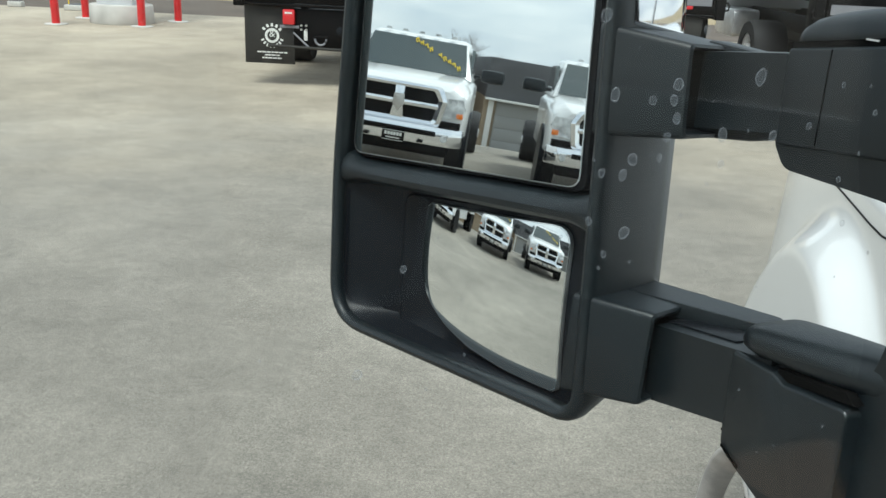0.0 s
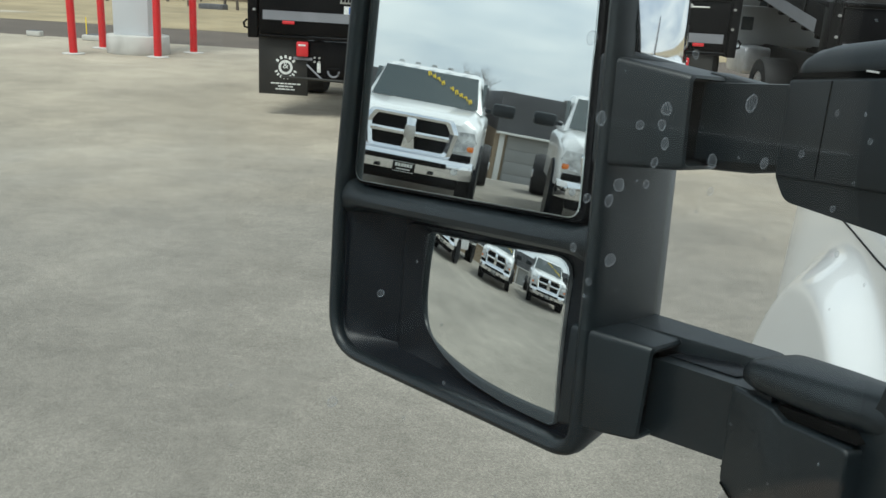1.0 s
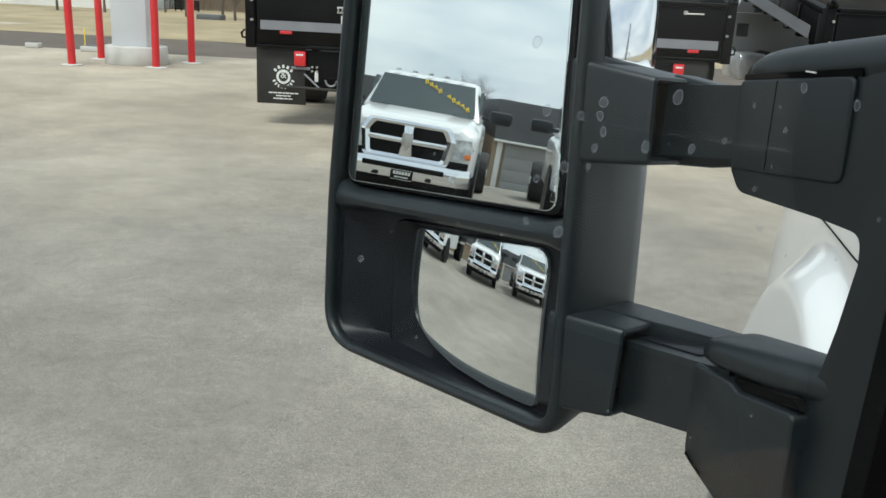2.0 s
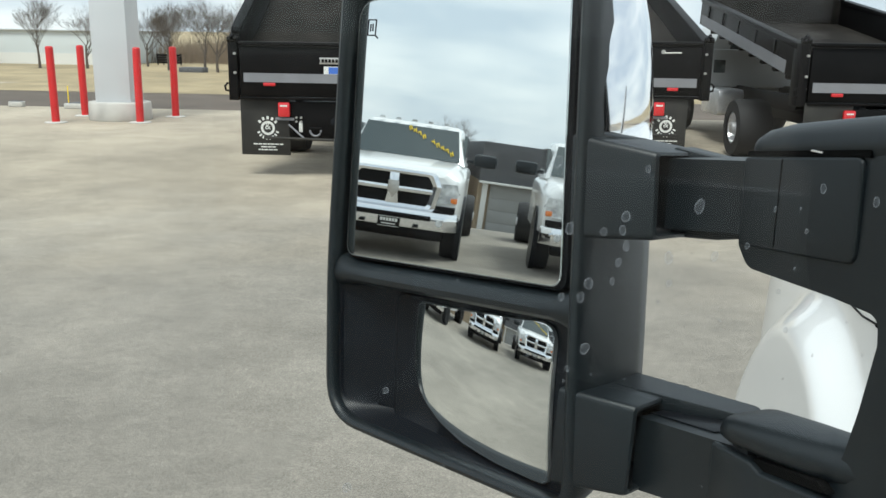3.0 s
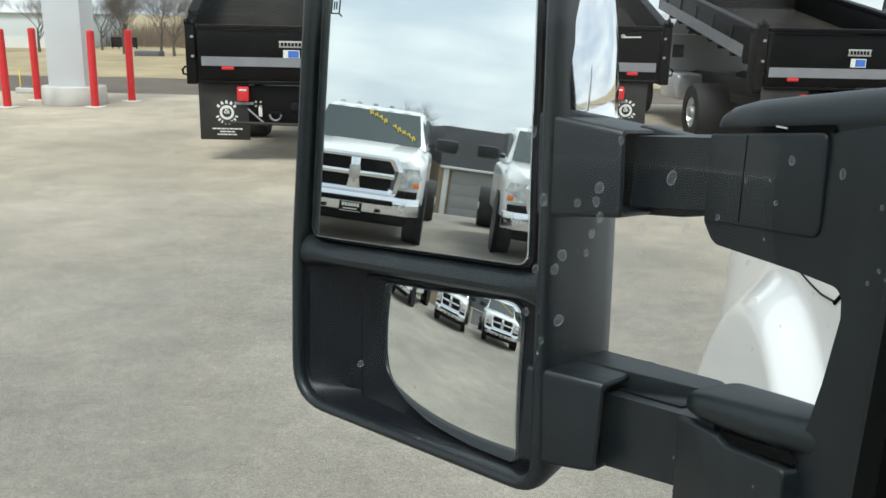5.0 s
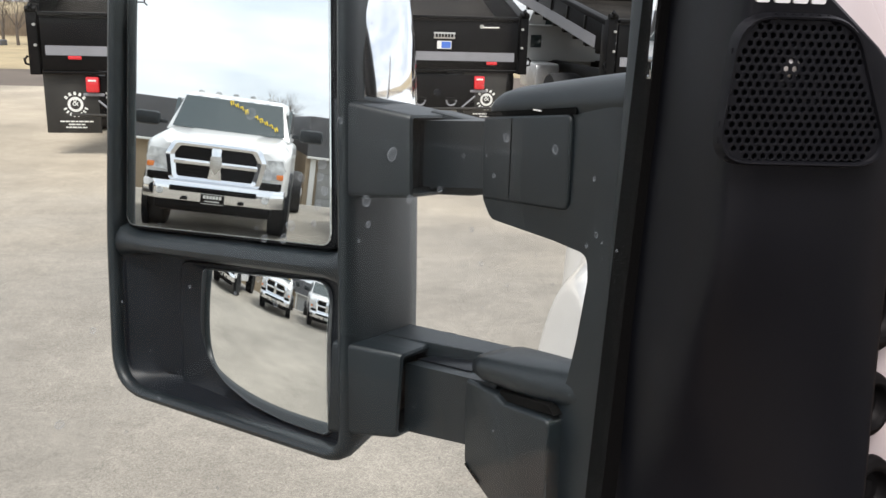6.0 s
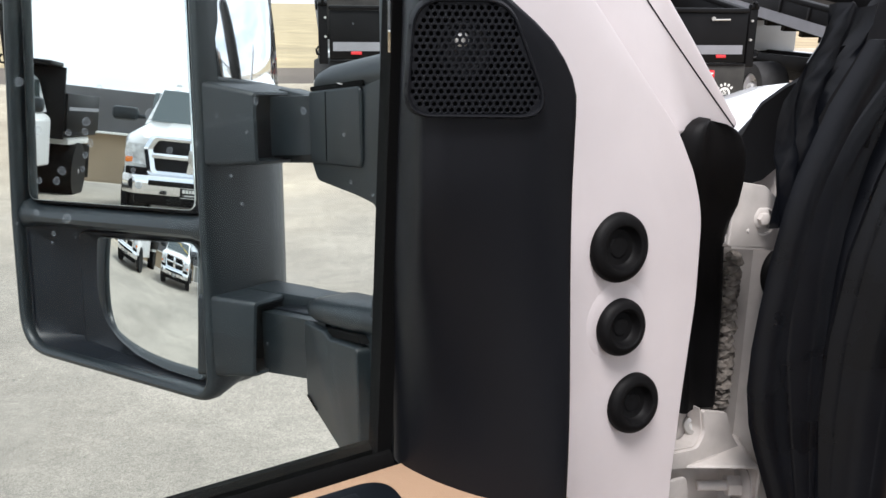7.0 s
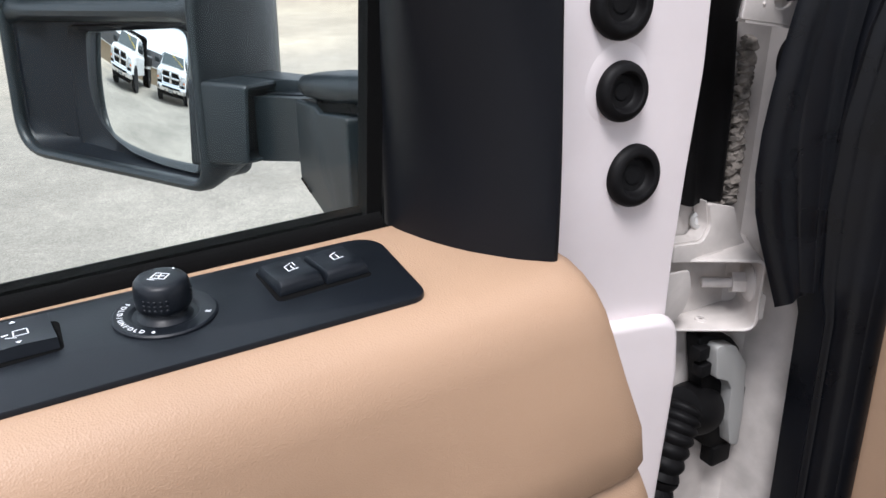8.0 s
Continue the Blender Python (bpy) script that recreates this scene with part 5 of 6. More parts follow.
part("convex_edge", loft([[ring_[k] for k in lit] for ring_ in (grow(1.008, 0.0036), grow(1.005, 0.0012), grow(0.990, -0.0003))], False, False), GLASS_EDGE, housing, "pale ground glass edge", HEAD)
floor_y = lambda x: ramp(x, [(-0.262, 0.001), (-0.2105, 0.0235), (-0.15, 0.022), (-0.03, 0.013), (0.02, 0.012)])
pocket = []
for corners, rad, f in (([(-0.2710, -0.1590), (0.0205, -0.1725), (0.0225, -0.020), (-0.2700, -0.020)], [0.042, 0.020, 0.010, 0.010], lambda x: -0.0075),
                        ([(-0.2690, -0.1565), (0.0190, -0.1720), (0.0210, -0.022), (-0.2680, -0.022)], [0.038, 0.020, 0.010, 0.010], lambda x: -0.0035),
                        ([(-0.2640, -0.1510), (0.0150, -0.1720), (0.0170, -0.026), (-0.2630, -0.027)], [0.030, 0.018, 0.010, 0.010], lambda x: floor_y(x) - 0.0045),
                        ([(-0.2590, -0.1460), (0.0120, -0.1725), (0.0140, -0.027), (-0.2590, -0.029)], [0.024, 0.016, 0.012, 0.010], floor_y),
                        ([(-0.2330, -0.1550), (0.0060, -0.1725), (0.0070, -0.0275), (-0.2320, -0.031)], [0.018, 0.014, 0.016, 0.010], floor_y)):
    pocket.append([(a, f(a), b) for a, b in polar(rounded(corners, rad, 8), LCX, LCZ)])
for d, h in ((0.0, 0.0), (0.0012, 0.0035), (0.0034, 0.0050), (0.0062, 0.0040)):
    corners = [(-0.2140 + d, -0.1635 + 0.3 * d), (-0.0015 - 0.33 * d, -0.1725 + 0.1 * d), (-0.0002 - 0.33 * d, -0.0265 - 0.25 * d), (-0.2115 + 0.9 * d, -0.0315 - 0.45 * d)]
    pocket.append([(a, floor_y(a) - h * smooth01((-0.10 - a) / 0.06), b) for a, b in polar(rounded(corners, [0.014, 0.012, 0.022, 0.012], 8), LCX, LCZ)])
pocket.append(grow(1.012, 0.0040))
part("convex_bezel", loft(pocket, False), PLASTIC_SMOOTH, housing, "black recessed panel round the convex glass", HEAD, sharp=50)

# chrome cap on the back of the head
cap = []
arc = [(0.0335, 0.0060), (0.0350, 0.018), (0.0355, 0.035), (0.0350, 0.052), (0.0330, 0.066), (0.0290, 0.080), (0.018, 0.098), (0.0, 0.114), (-0.03, 0.128), (-0.08, 0.138)]
for x_, y_ in arc:
    cap.append([(x_ - e * 0.25 - 0.85 * max(0.0, z - 0.125) ** 2, y_ - e * (0.3 if y_ > 0.06 else 0), z - 0.10 * max(0.0, x_ - 0.0) * (y_ / 0.05) * (1 if z < 0.13 else 0)) for z, e in ((0.1195, 0.006), (0.1210, 0.001), (0.1235, 0.0), (0.145, 0.0), (0.17, 0.0), (0.19, 0.001), (0.21, 0.002), (0.23, 0.005), (0.25, 0.010), (0.275, 0.03), (0.285, 0.06))])
part("chrome_cap", loft(cap, False, False), CHROME, housing, "curved chrome mirror cap", HEAD)
part("housing_seam", box(0.0290, 0.0310, 0.0052, 0.0068, -0.072, 0.042), FOAM, housing, "dark seam down the housing side", HEAD)


# brackets on the head, slides and the foot on the door
def mouth(x0, x1, xi, za, zb, y0, y1, inner):
    """A hollow bracket along x: za, zb give bottom and top at its ends; inner is the opening (y0, y1, z0, z1)."""
    sec = lambda x, a, b, c, d, r: [(x, p, q) for p, q in rounded([(a, c), (b, c), (b, d), (a, d)], r, 4)]
    i0, i1, i2, i3 = inner
    return loft([sec(x0, y0, y1, za[0], zb[0], 0.005), sec(x1 - 0.004, y0, y1, za[1], zb[1], 0.005), sec(x1 - 0.0012, y0 + 0.0008, y1 - 0.0008, za[1] + 0.0008, zb[1] - 0.0008, 0.005), sec(x1, y0 + 0.003, y1 - 0.003, za[1] + 0.003, zb[1] - 0.003, 0.004),
                 sec(x1 - 0.001, i0, i1, i2, i3, 0.006), sec(xi, i0, i1, i2, i3, 0.006)])


SKEW = Matrix(((1, 0, 0, 0), (0.18, 1, 0, -0.0134), (0, 0, 1, 0), (0, 0, 0, 1)))
part("upper_bracket", mouth(0.0195, 0.0840, 0.050, (0.0430, 0.0450), (0.1205, 0.1085), -0.004, 0.080, (-0.0005, 0.062, 0.0485, 0.1055)), PLASTIC, housing, "upper arm bracket", HEAD @ SKEW)
part("bracket_shroud", prism(rounded([(0.070, 0.0445), (0.108, 0.0450), (0.148, 0.0500), (0.150, 0.0950), (0.120, 0.1020), (0.070, 0.1125)], [0, 0.01, 0.004, 0.004, 0.02, 0]), "y", 0.042, 0.072, 0.003), PLASTIC, housing, "", HEAD)
LEAN = Matrix(((1, 0, 0.085, 0.085 * 0.076), (0.15, 1, 0, -0.0120), (0, 0, 1, 0), (0, 0, 0, 1)))
part("lower_bracket", mouth(0.0150, 0.0775, 0.044, (-0.1520, -0.1475), (-0.0735, -0.0765), -0.005, 0.080, (-0.0010, 0.068, -0.1435, -0.0820)), PLASTIC, housing, "lower arm bracket", HEAD @ LEAN)
part("bracket_lid", prism(rounded([(0.017, 0.030), (0.079, 0.0325), (0.128, 0.0350), (0.142, 0.0400), (0.141, 0.066), (0.017, 0.073)], [0.001, 0.01, 0.015, 0.010, 0.010, 0.002], 6), "z", -0.0865, -0.0745, 0.0052, 5), PLASTIC, housing, "rounded lid of the lower bracket", HEAD @ Matrix(((1, 0, 0, 0), (0, 1, 0, 0), (-0.030, 0, 1, 0.0016), (0, 0, 0, 1))))

foot_out = rounded([(0.240, 1.345), (0.285, 1.372), (0.380, 1.444), (0.398, 1.470), (0.398, 1.540), (0.313, 1.553), (0.3045, 1.594), (0.2985, 1.634), (0.3005, 1.6500), (0.335, 1.6505), (0.412, 1.6480), (0.4235, 1.6610), (0.4215, 1.7215), (0.404, 1.7240), (0.290, 1.7405), (0.240, 1.7480)],
                   [0.01, 0.03, 0.03, 0.012, 0.010, 0.02, 0.03, 0.008, 0.012, 0.03, 0.014, 0.006, 0.014, 0.02, 0.03, 0.01], 6)
def slanted(bm):
    """Leans the upper arm's parts outward along its run; the lower arm is shallower."""
    for v in bm.verts:
        if v.co.z > 1.60 and v.co.y > 0.31:
            v.co.x += (v.co.y - 0.31) * 0.07
        elif v.co.z < 1.60 and v.co.y > 0.295:
            v.co.x = min(v.co.x, 0.503)
    return bm


foot = part("mirror_foot", slanted(prism(foot_out, "x", 0.4665, 0.565, 0.0085, 5)), PLASTIC, door, "black plastic mirror foot on the door")
part("foot_plate", box(0.446, 0.57, 0.2405, 0.262, 1.33, 1.95, 0.006), PLASTIC, foot)
part("upper_slide", bevel(loft([[(u_ - (n_ - 0.43) * 0.16, n_, z_) for u_, z_ in ((0.481, z0_), (0.526, z0_), (0.526, z1_), (0.481, z1_))] for n_, z0_, z1_ in ((0.40, 1.6700, 1.7180), (0.499, 1.6560, 1.7078))]), 0.0085, 5), PLASTIC, foot, "upper telescoping arm")
part("lower_slide", bevel(loft([[(u_ - (n_ - 0.404) * 0.14, n_, z_) for u_, z_ in ((0.4585, z0_), (0.512, z0_), (0.512, z1_), (0.4585, z1_))] for n_, z0_, z1_ in ((0.38, 1.483, 1.5350), (0.483, 1.4570, 1.5165))]), 0.0050, 4), PLASTIC, foot, "lower telescoping arm")
part("slide_inlay", box(0.4700, 0.4950, 0.4200, 0.4830, 0.0, 0.0012, 0.0005), PLASTIC_SMOOTH, foot, "smooth inlay on the lower arm", Matrix(((1, -0.14, 0, 0.0566), (0, 1, 0, 0), (0, -0.1769, 1, 1.5350 + 0.1769 * 0.38), (0, 0, 0, 1))))
part("upper_cover", slanted(prism(rounded([(0.320, 1.6730), (0.4215, 1.6610), (0.4235, 1.7190), (0.322, 1.7325)], [0.008, 0.003, 0.004, 0.006]), "x", 0.4645, 0.53, 0.0055, 4)), PLASTIC, foot, "upper arm cover")
part("cover_seam", slanted(box(0.4640, 0.4658, 0.3860, 0.3866, 1.668, 1.7225)), FOAM, foot, "", None)
part("cover_gap", slanted(prism(rounded([(0.4210, 1.7195), (0.4210, 1.7228), (0.3185, 1.7368), (0.3185, 1.7325)], 0.001), "x", 0.4655, 0.53)), FOAM, foot, "dark gap above the cover")
part("cover_clip", slanted(box(0.4648, 0.4658, 0.354, 0.363, 1.7302, 1.7312)), SILVER, foot, "small bright clip")
part("foot_fin", prism(rounded([(0.4245, 1.4720), (0.4225, 1.4595), (0.4120, 1.4495), (0.3850, 1.4380), (0.330, 1.4080), (0.300, 1.4080), (0.330, 1.4600), (0.400, 1.4760)], [0.004, 0.006, 0.012, 0.02, 0.02, 0.004, 0.004, 0.004], 5), "x", 0.4700, 0.500, 0.0045, 4), PLASTIC, foot, "rounded lower edge of the mirror foot")
part("fin_joint", prism([(0.4230, 1.4608), (0.4230, 1.4622), (0.3850, 1.4622), (0.3850, 1.4608)], "x", 0.4695, 0.4720), FOAM, foot)
part("lower_cover", prism(rounded([(0.3105, 1.440), (0.330, 1.4330), (0.4065, 1.4600), (0.4080, 1.5300), (0.372, 1.5320), (0.362, 1.5290), (0.3125, 1.5375)], [0.006, 0.010, 0.012, 0.003, 0.002, 0.004, 0.006]), "x", 0.4550, 0.503, 0.0035, 3), PLASTIC, foot, "lower arm cover")
part("cover_gap", prism([(0.371, 1.5320), (0.371, 1.5345), (0.3200, 1.5445), (0.3125, 1.5400), (0.362, 1.5295)], "x", 0.4595, 0.503), FOAM, foot, "dark gap above the cover")
part("cover_gap", prism([(0.4035, 1.4625), (0.4035, 1.4640), (0.3860, 1.4570), (0.3860, 1.4555)], "x", 0.4540, 0.47), FOAM, foot, "dark joint at the cover's foot")
lid_rings = []
for n_, uf, zc_, h_ in ((0.4058, 0.472, 1.5415, 0.002), (0.4048, 0.4605, 1.5417, 0.0055), (0.401, 0.4555, 1.5422, 0.0082), (0.39, 0.4535, 1.5435, 0.0094), (0.36, 0.4550, 1.5480, 0.0106), (0.335, 0.4585, 1.5512, 0.0115), (0.315, 0.4630, 1.5535, 0.0122), (0.300, 0.4665, 1.5555, 0.0125)):
    lid_rings.append([(u_, n_, z_) for u_, z_ in ((0.506, zc_ - h_), (uf + 0.9 * h_, zc_ - h_), (uf + 0.45 * h_, zc_ - 0.85 * h_), (uf + 0.12 * h_, zc_ - 0.5 * h_), (uf, zc_), (uf + 0.12 * h_, zc_ + 0.5 * h_), (uf + 0.45 * h_, zc_ + 0.85 * h_), (uf + 0.9 * h_, zc_ + h_), (uf + 2.2 * h_, zc_ + 1.08 * h_), (0.495, zc_ + 0.98 * h_), (0.502, zc_ + 0.80 * h_), (0.506, zc_ + 0.4 * h_))])
hood_rings = []
for n_, h_ in ((0.4225, 0.003), (0.4215, 0.0075), (0.4185, 0.011), (0.412, 0.0142), (0.400, 0.0168), (0.36, 0.0182), (0.32, 0.0192), (0.28, 0.0202), (0.2405, 0.0212)):
    z_ = 1.7228 + (0.4215 - n_) * 0.1366
    u_ = 0.4655 + 0.07 * max(0.0, n_ - 0.31) + 0.9 * max(0.0, n_ - 0.416)
    hood_rings.append([(a, n_, b) for a, b in ((0.57, z_ - 0.004), (u_ + 0.002, z_ - 0.004), (u_ + 0.0004, z_), (u_, z_ + 0.12 * h_), (u_ + 0.06 * h_, z_ + 0.40 * h_), (u_ + 0.26 * h_, z_ + 0.68 * h_), (u_ + 0.62 * h_, z_ + 0.88 * h_), (u_ + 1.15 * h_, z_ + 0.97 * h_), (u_ + 1.8 * h_, z_ + h_), (0.57, z_ + h_))])
part("arm_hood", loft(hood_rings), PLASTIC, foot, "rounded hood over the upper arm", sharp=60)
part("arm_lid", loft(lid_rings), PLASTIC, foot, "rounded lid over the lower arm", sharp=60)

# dried spots on the glass
rnd = random.Random(21)
spots = [(0.240, 1.726, 2.2), (0.254, 1.724, 1.7), (0.262, 1.724, 1.9), (0.263, 1.729, 2.3), (0.264, 1.718, 1.9), (0.261, 1.712, 1.7), (0.283, 1.712, 2.4), (0.295, 1.731, 2.9), (0.304, 1.711, 2.0), (0.354, 1.735, 2.1), (0.383, 1.728, 2.3),
         (0.409, 1.712, 1.3), (0.413, 1.683, 1.4), (0.407, 1.678, 1.2), (0.249, 1.705, 2.3), (0.246, 1.700, 2.0), (0.259, 1.705, 1.4), (0.249, 1.680, 2.4), (0.319, 1.714, 1.4), (0.234, 1.750, 2.3), (0.238, 1.701, 1.6), (0.271, 1.746, 1.5),
         (0.348, 1.718, 1.2), (0.331, 1.728, 1.1), (0.235, 1.685, 1.5), (0.284, 1.702, 1.5), (0.242, 1.673, 1.3), (0.337, 1.694, 1.3), (0.343, 1.677, 1.4), (0.428, 1.673, 1.1), (0.158, 1.640, 1.9), (0.172, 1.674, 1.3)]
while len(spots) < 74:
    spots.append((rnd.gauss(0.27, 0.09), rnd.gauss(1.68, 0.06), rnd.uniform(0.35, 0.8)))
for sx, sz, sr in spots:
    if not (0.0 < sx < 0.43 and 1.51 < sz < 1.9):
        continue
    n_ = 24
    ph = rnd.uniform(0, 6)
    ragged = [1 + 0.08 * math.sin(2 * math.pi * k / n_ * 2 + ph) + 0.04 * math.sin(2 * math.pi * k / n_ * 3 + ph * 2) for k in range(n_)]
    ring = lambda q, d: [(sx + q * sr * 0.001 * ragged[k] * 0.82 * math.cos(2 * math.pi * k / n_), 0.2350 - d, sz + q * sr * 0.00092 * ragged[k] * 1.10 * math.sin(2 * math.pi * k / n_)) for k in range(n_)]
    part("water_spot", loft([ring(0.74, 0.00014), ring(0.1, 0.00018)], False), SPOT, pane)
    part("spot_rim", loft([ring(1.0, 0.0001), ring(0.92, 0.00025), ring(0.80, 0.00022), ring(0.74, 0.00014)], False), SPOT_RIM, pane)


# ---- the truck body at the hinge ----
FRONT = DOOR.inverted() @ pose(0.59, 0.53, 0, 0, 0, -9)


def fender_point(y, z):
    """Outer skin of the front fender: leaning side, soft wheel-arch swell, top rolled inboard."""
    r = math.sqrt(((y - 0.78) / 0.62) ** 2 + (max(0.0, z - 0.45) / 0.92) ** 2)
    x = -0.085 - 0.050 * smooth01((1.0 - r) / 0.10 + 0.5) + 0.046 * (z - 1.05)
    x += 0.40 * max(0.0, (z - 1.45) / 0.12) ** 2.2
    x += 0.08 * max(0.0, (y - 1.15) / 0.5) ** 2
    return (x, y, z)


# skin with the wheel opening left out, its edge turned inward
WHEEL_Y, WHEEL_Z, WHEEL_R = 0.80, 0.44, 0.47
ys = [0.15 + 0.0125 * k for k in range(129)]
crown = lambda y: WHEEL_Z + math.sqrt(max(0.0, WHEEL_R ** 2 - (y - WHEEL_Y) ** 2))
bottom = lambda y: max(0.55 + 0.37 * smooth01((y - WHEEL_Y) / 0.25), crown(y) if abs(y - WHEEL_Y) < WHEEL_R else 0.0)
ts = [k / 72 for k in range(73)]
zs = [0.55 + 1.015 * t for t in ts[::4]]
rings = [[fender_point(y, bottom(y) + (1.565 - bottom(y)) * t) for t in ts] for y in ys]
fender = part("fender", loft(rings, False, False), WHITE_PAINT, door, "white front fender with swollen wheel arch", FRONT, 70)
arch = [(WHEEL_Y + WHEEL_R * math.cos(a), max(0.55, WHEEL_Z + WHEEL_R * math.sin(a))) for a in [math.pi * k / 40 for k in range(41)]]
part("arch_lip", loft([[(fender_point(y, z)[0] + d, WHEEL_Y + (y - WHEEL_Y) * k, WHEEL_Z + (z - WHEEL_Z) * k) for y, z in arch] for d, k in ((-0.001, 1.015), (-0.004, 1.0), (-0.001, 0.985), (0.020, 0.965), (0.050, 0.960))], False, False), JAMB_DIRTY, fender, "dusty turned wheel-arch edge", FRONT, 60)
part("wheel_liner", loft([[(x, WHEEL_Y + (WHEEL_R + 0.03) * math.cos(a), WHEEL_Z + (WHEEL_R + 0.03) * math.sin(a)) for a in [math.pi * k / 30 for k in range(31)]] for x in (-0.045, 0.50)], False, False), FOAM, fender, "black wheel-arch liner", FRONT)
part("fender_seam", tube([fender_point(y, z) for y, z in ((0.95, 1.427), (0.85, 1.428), (0.765, 1.428), (0.69, 1.428), (0.63, 1.430), (0.56, 1.440))], 0.0018, 6), RUBBER, fender, "thin dark panel joint", FRONT)
part("panel_gap", tube([fender_point(0.565, 1.438), fender_point(0.548, 1.452), fender_point(0.528, 1.466)], 0.0034, 6), FOAM, fender, "dark gap between panels", FRONT)
part("hood", loft([[(0.285 + 0.12 * (y - 0.1) ** 2 * 0.3 + u_ * 1.5, y, 1.555 + 0.10 * math.sin(math.pi * min(1, u_ * 1.02)) ** 0.6 + (0.02 if 0.1 < u_ < 0.9 else 0) - 0.10 * smooth01((y - 1.1) / 0.8)) for u_ in (0.0, 0.02, 0.06, 0.12, 0.3, 0.5, 0.7, 0.9, 0.96, 1.0)] for y in [0.28 + 0.15 * k for k in range(11)]], False, False), WHITE_PAINT, door, "white hood", FRONT, 70)
part("headlamp", loft([[(0.36 + 0.22 * t * t, 1.625 + 0.10 * t, z) for t in (0, 0.25, 0.5, 0.75, 1.0)] for z in (1.00, 1.10, 1.20, 1.27)], False, False), LENS, door, "clear headlamp", FRONT)
wheel(door, 0.07, WHEEL_Y, 0.42, 0.42, 0.27, ALLOY, -1).matrix_basis = FRONT


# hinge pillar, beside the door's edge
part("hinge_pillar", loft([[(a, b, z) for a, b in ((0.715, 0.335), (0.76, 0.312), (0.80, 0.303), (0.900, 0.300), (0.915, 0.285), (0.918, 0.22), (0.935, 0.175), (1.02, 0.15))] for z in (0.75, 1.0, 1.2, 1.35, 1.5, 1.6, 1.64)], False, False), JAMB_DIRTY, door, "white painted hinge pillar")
boot_rows = [(1.7085, 0.6990, 0.7110, 0.2035), (1.7065, 0.6920, 0.7205, 0.2005), (1.7020, 0.6860, 0.7310, 0.1995), (1.6950, 0.6825, 0.7400, 0.1995), (1.6850, 0.6820, 0.7470, 0.2005), (1.6720, 0.6850, 0.7530, 0.2030), (1.6550, 0.6920, 0.7600, 0.2091),
             (1.6350, 0.7000, 0.7680, 0.2182), (1.6160, 0.7040, 0.7790, 0.2333), (1.5980, 0.7130, 0.7900, 0.2450), (1.5800, 0.7300, 0.8030, 0.2550), (1.5540, 0.7500, 0.8200, 0.2670), (1.5270, 0.7700, 0.8350, 0.2770), (1.4900, 0.7850, 0.8440, 0.2830), (1.4500, 0.7920, 0.8480, 0.2850), (1.4100, 0.7980, 0.8500, 0.2850), (1.4030, 0.7990, 0.8500, 0.2860)]
boot_rings = []
for z, a0, a1, b in boot_rows:
    w = a1 - a0
    boot_rings.append([(a0 + w * t, b + d, z - 0.004 * t) for t, d in ((-0.02, 0.016), (0.0, 0.007), (0.05, 0.002), (0.13, 0.0), (0.22, 0.002), (0.34, 0.0045), (0.5, 0.0060), (0.66, 0.005), (0.78, 0.0025), (0.87, 0.0008), (0.95, 0.002), (1.0, 0.006), (1.01, 0.018))])
part("gap_boot", loft(boot_rings), RUBBER, door, "black rubber boot in the door gap", sharp=70)
rnd = random.Random(4)
for k in range(3):
    bead = [(0.861 + 0.005 * t + 0.0030 * math.cos(k * 2.09 + 26 * t) + rnd.uniform(-0.0012, 0.0012), 0.294 + 0.003 * math.sin(k * 2.09 + 26 * t) + rnd.uniform(-0.001, 0.001), 1.556 - 0.166 * t) for t in [q / 70 for q in range(71)]]
    part("sealer_strand", tube(bead, [0.0056 + rnd.uniform(-0.0024, 0.0022) for _ in bead], 9), DIRT_GREY, door, "rough twisted grey sealer")
tab_out = rounded([(0.783, 1.588), (0.852, 1.576), (0.854, 1.608), (0.850, 1.621), (0.828, 1.637), (0.793, 1.644), (0.788, 1.614)], [0.003, 0.004, 0.006, 0.010, 0.02, 0.004, 0.04])
tab = part("hinge_tab", prism(tab_out, "y", 0.2410, 0.2445, 0.0012), JAMB_DIRTY, door, "white tab with a bolt")
part("tab_return", prism(rounded([(0.789, 1.5880), (0.852, 1.5770), (0.852, 1.5735), (0.790, 1.5845)], 0.001), "y", 0.2420, 0.296, 0.0008), JAMB_DIRTY, tab)
BM = pose(0.8245, 0.2410, 1.6085, 90, 0, -14)
part("bolt", merge(cyl(0.0058, 0, 0.0070, 6, m=BM, w=0.0006), turned([(0.0092, 0.0), (0.0092, 0.0014), (0.0080, 0.0024), (0.005, 0.0026)], 24, BM)), JAMB_DIRTY, tab)
part("hole_lip", turned([(0.0130, 0.0), (0.0126, 0.0018), (0.0110, 0.0018), (0.0107, 0.0)], 28, pose(0.8310, 0.2412, 1.6040, 90, 0, -14)), JAMB_DIRTY, tab)
part("rivet", turned([(0.0020, 0.0), (0.0017, 0.0010), (0.0004, 0.0014)], 12, pose(0.8090, 0.2411, 1.5985, 90, 0, 0)), JAMB_DIRTY, tab)
plug(0.917, 1.531, 0.028, 0.280, door)
bracket_out = rounded([(0.821, 1.405), (0.858, 1.393), (0.868, 1.369), (0.878, 1.354), (0.890, 1.340), (0.909, 1.321), (0.780, 1.352), (0.780, 1.369), (0.818, 1.364), (0.828, 1.378)], [0.003, 0.004, 0.03, 0.03, 0.03, 0.003, 0.002, 0.002, 0.010, 0.018], 6)
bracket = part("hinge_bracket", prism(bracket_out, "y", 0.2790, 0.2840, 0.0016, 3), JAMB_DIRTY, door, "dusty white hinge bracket")
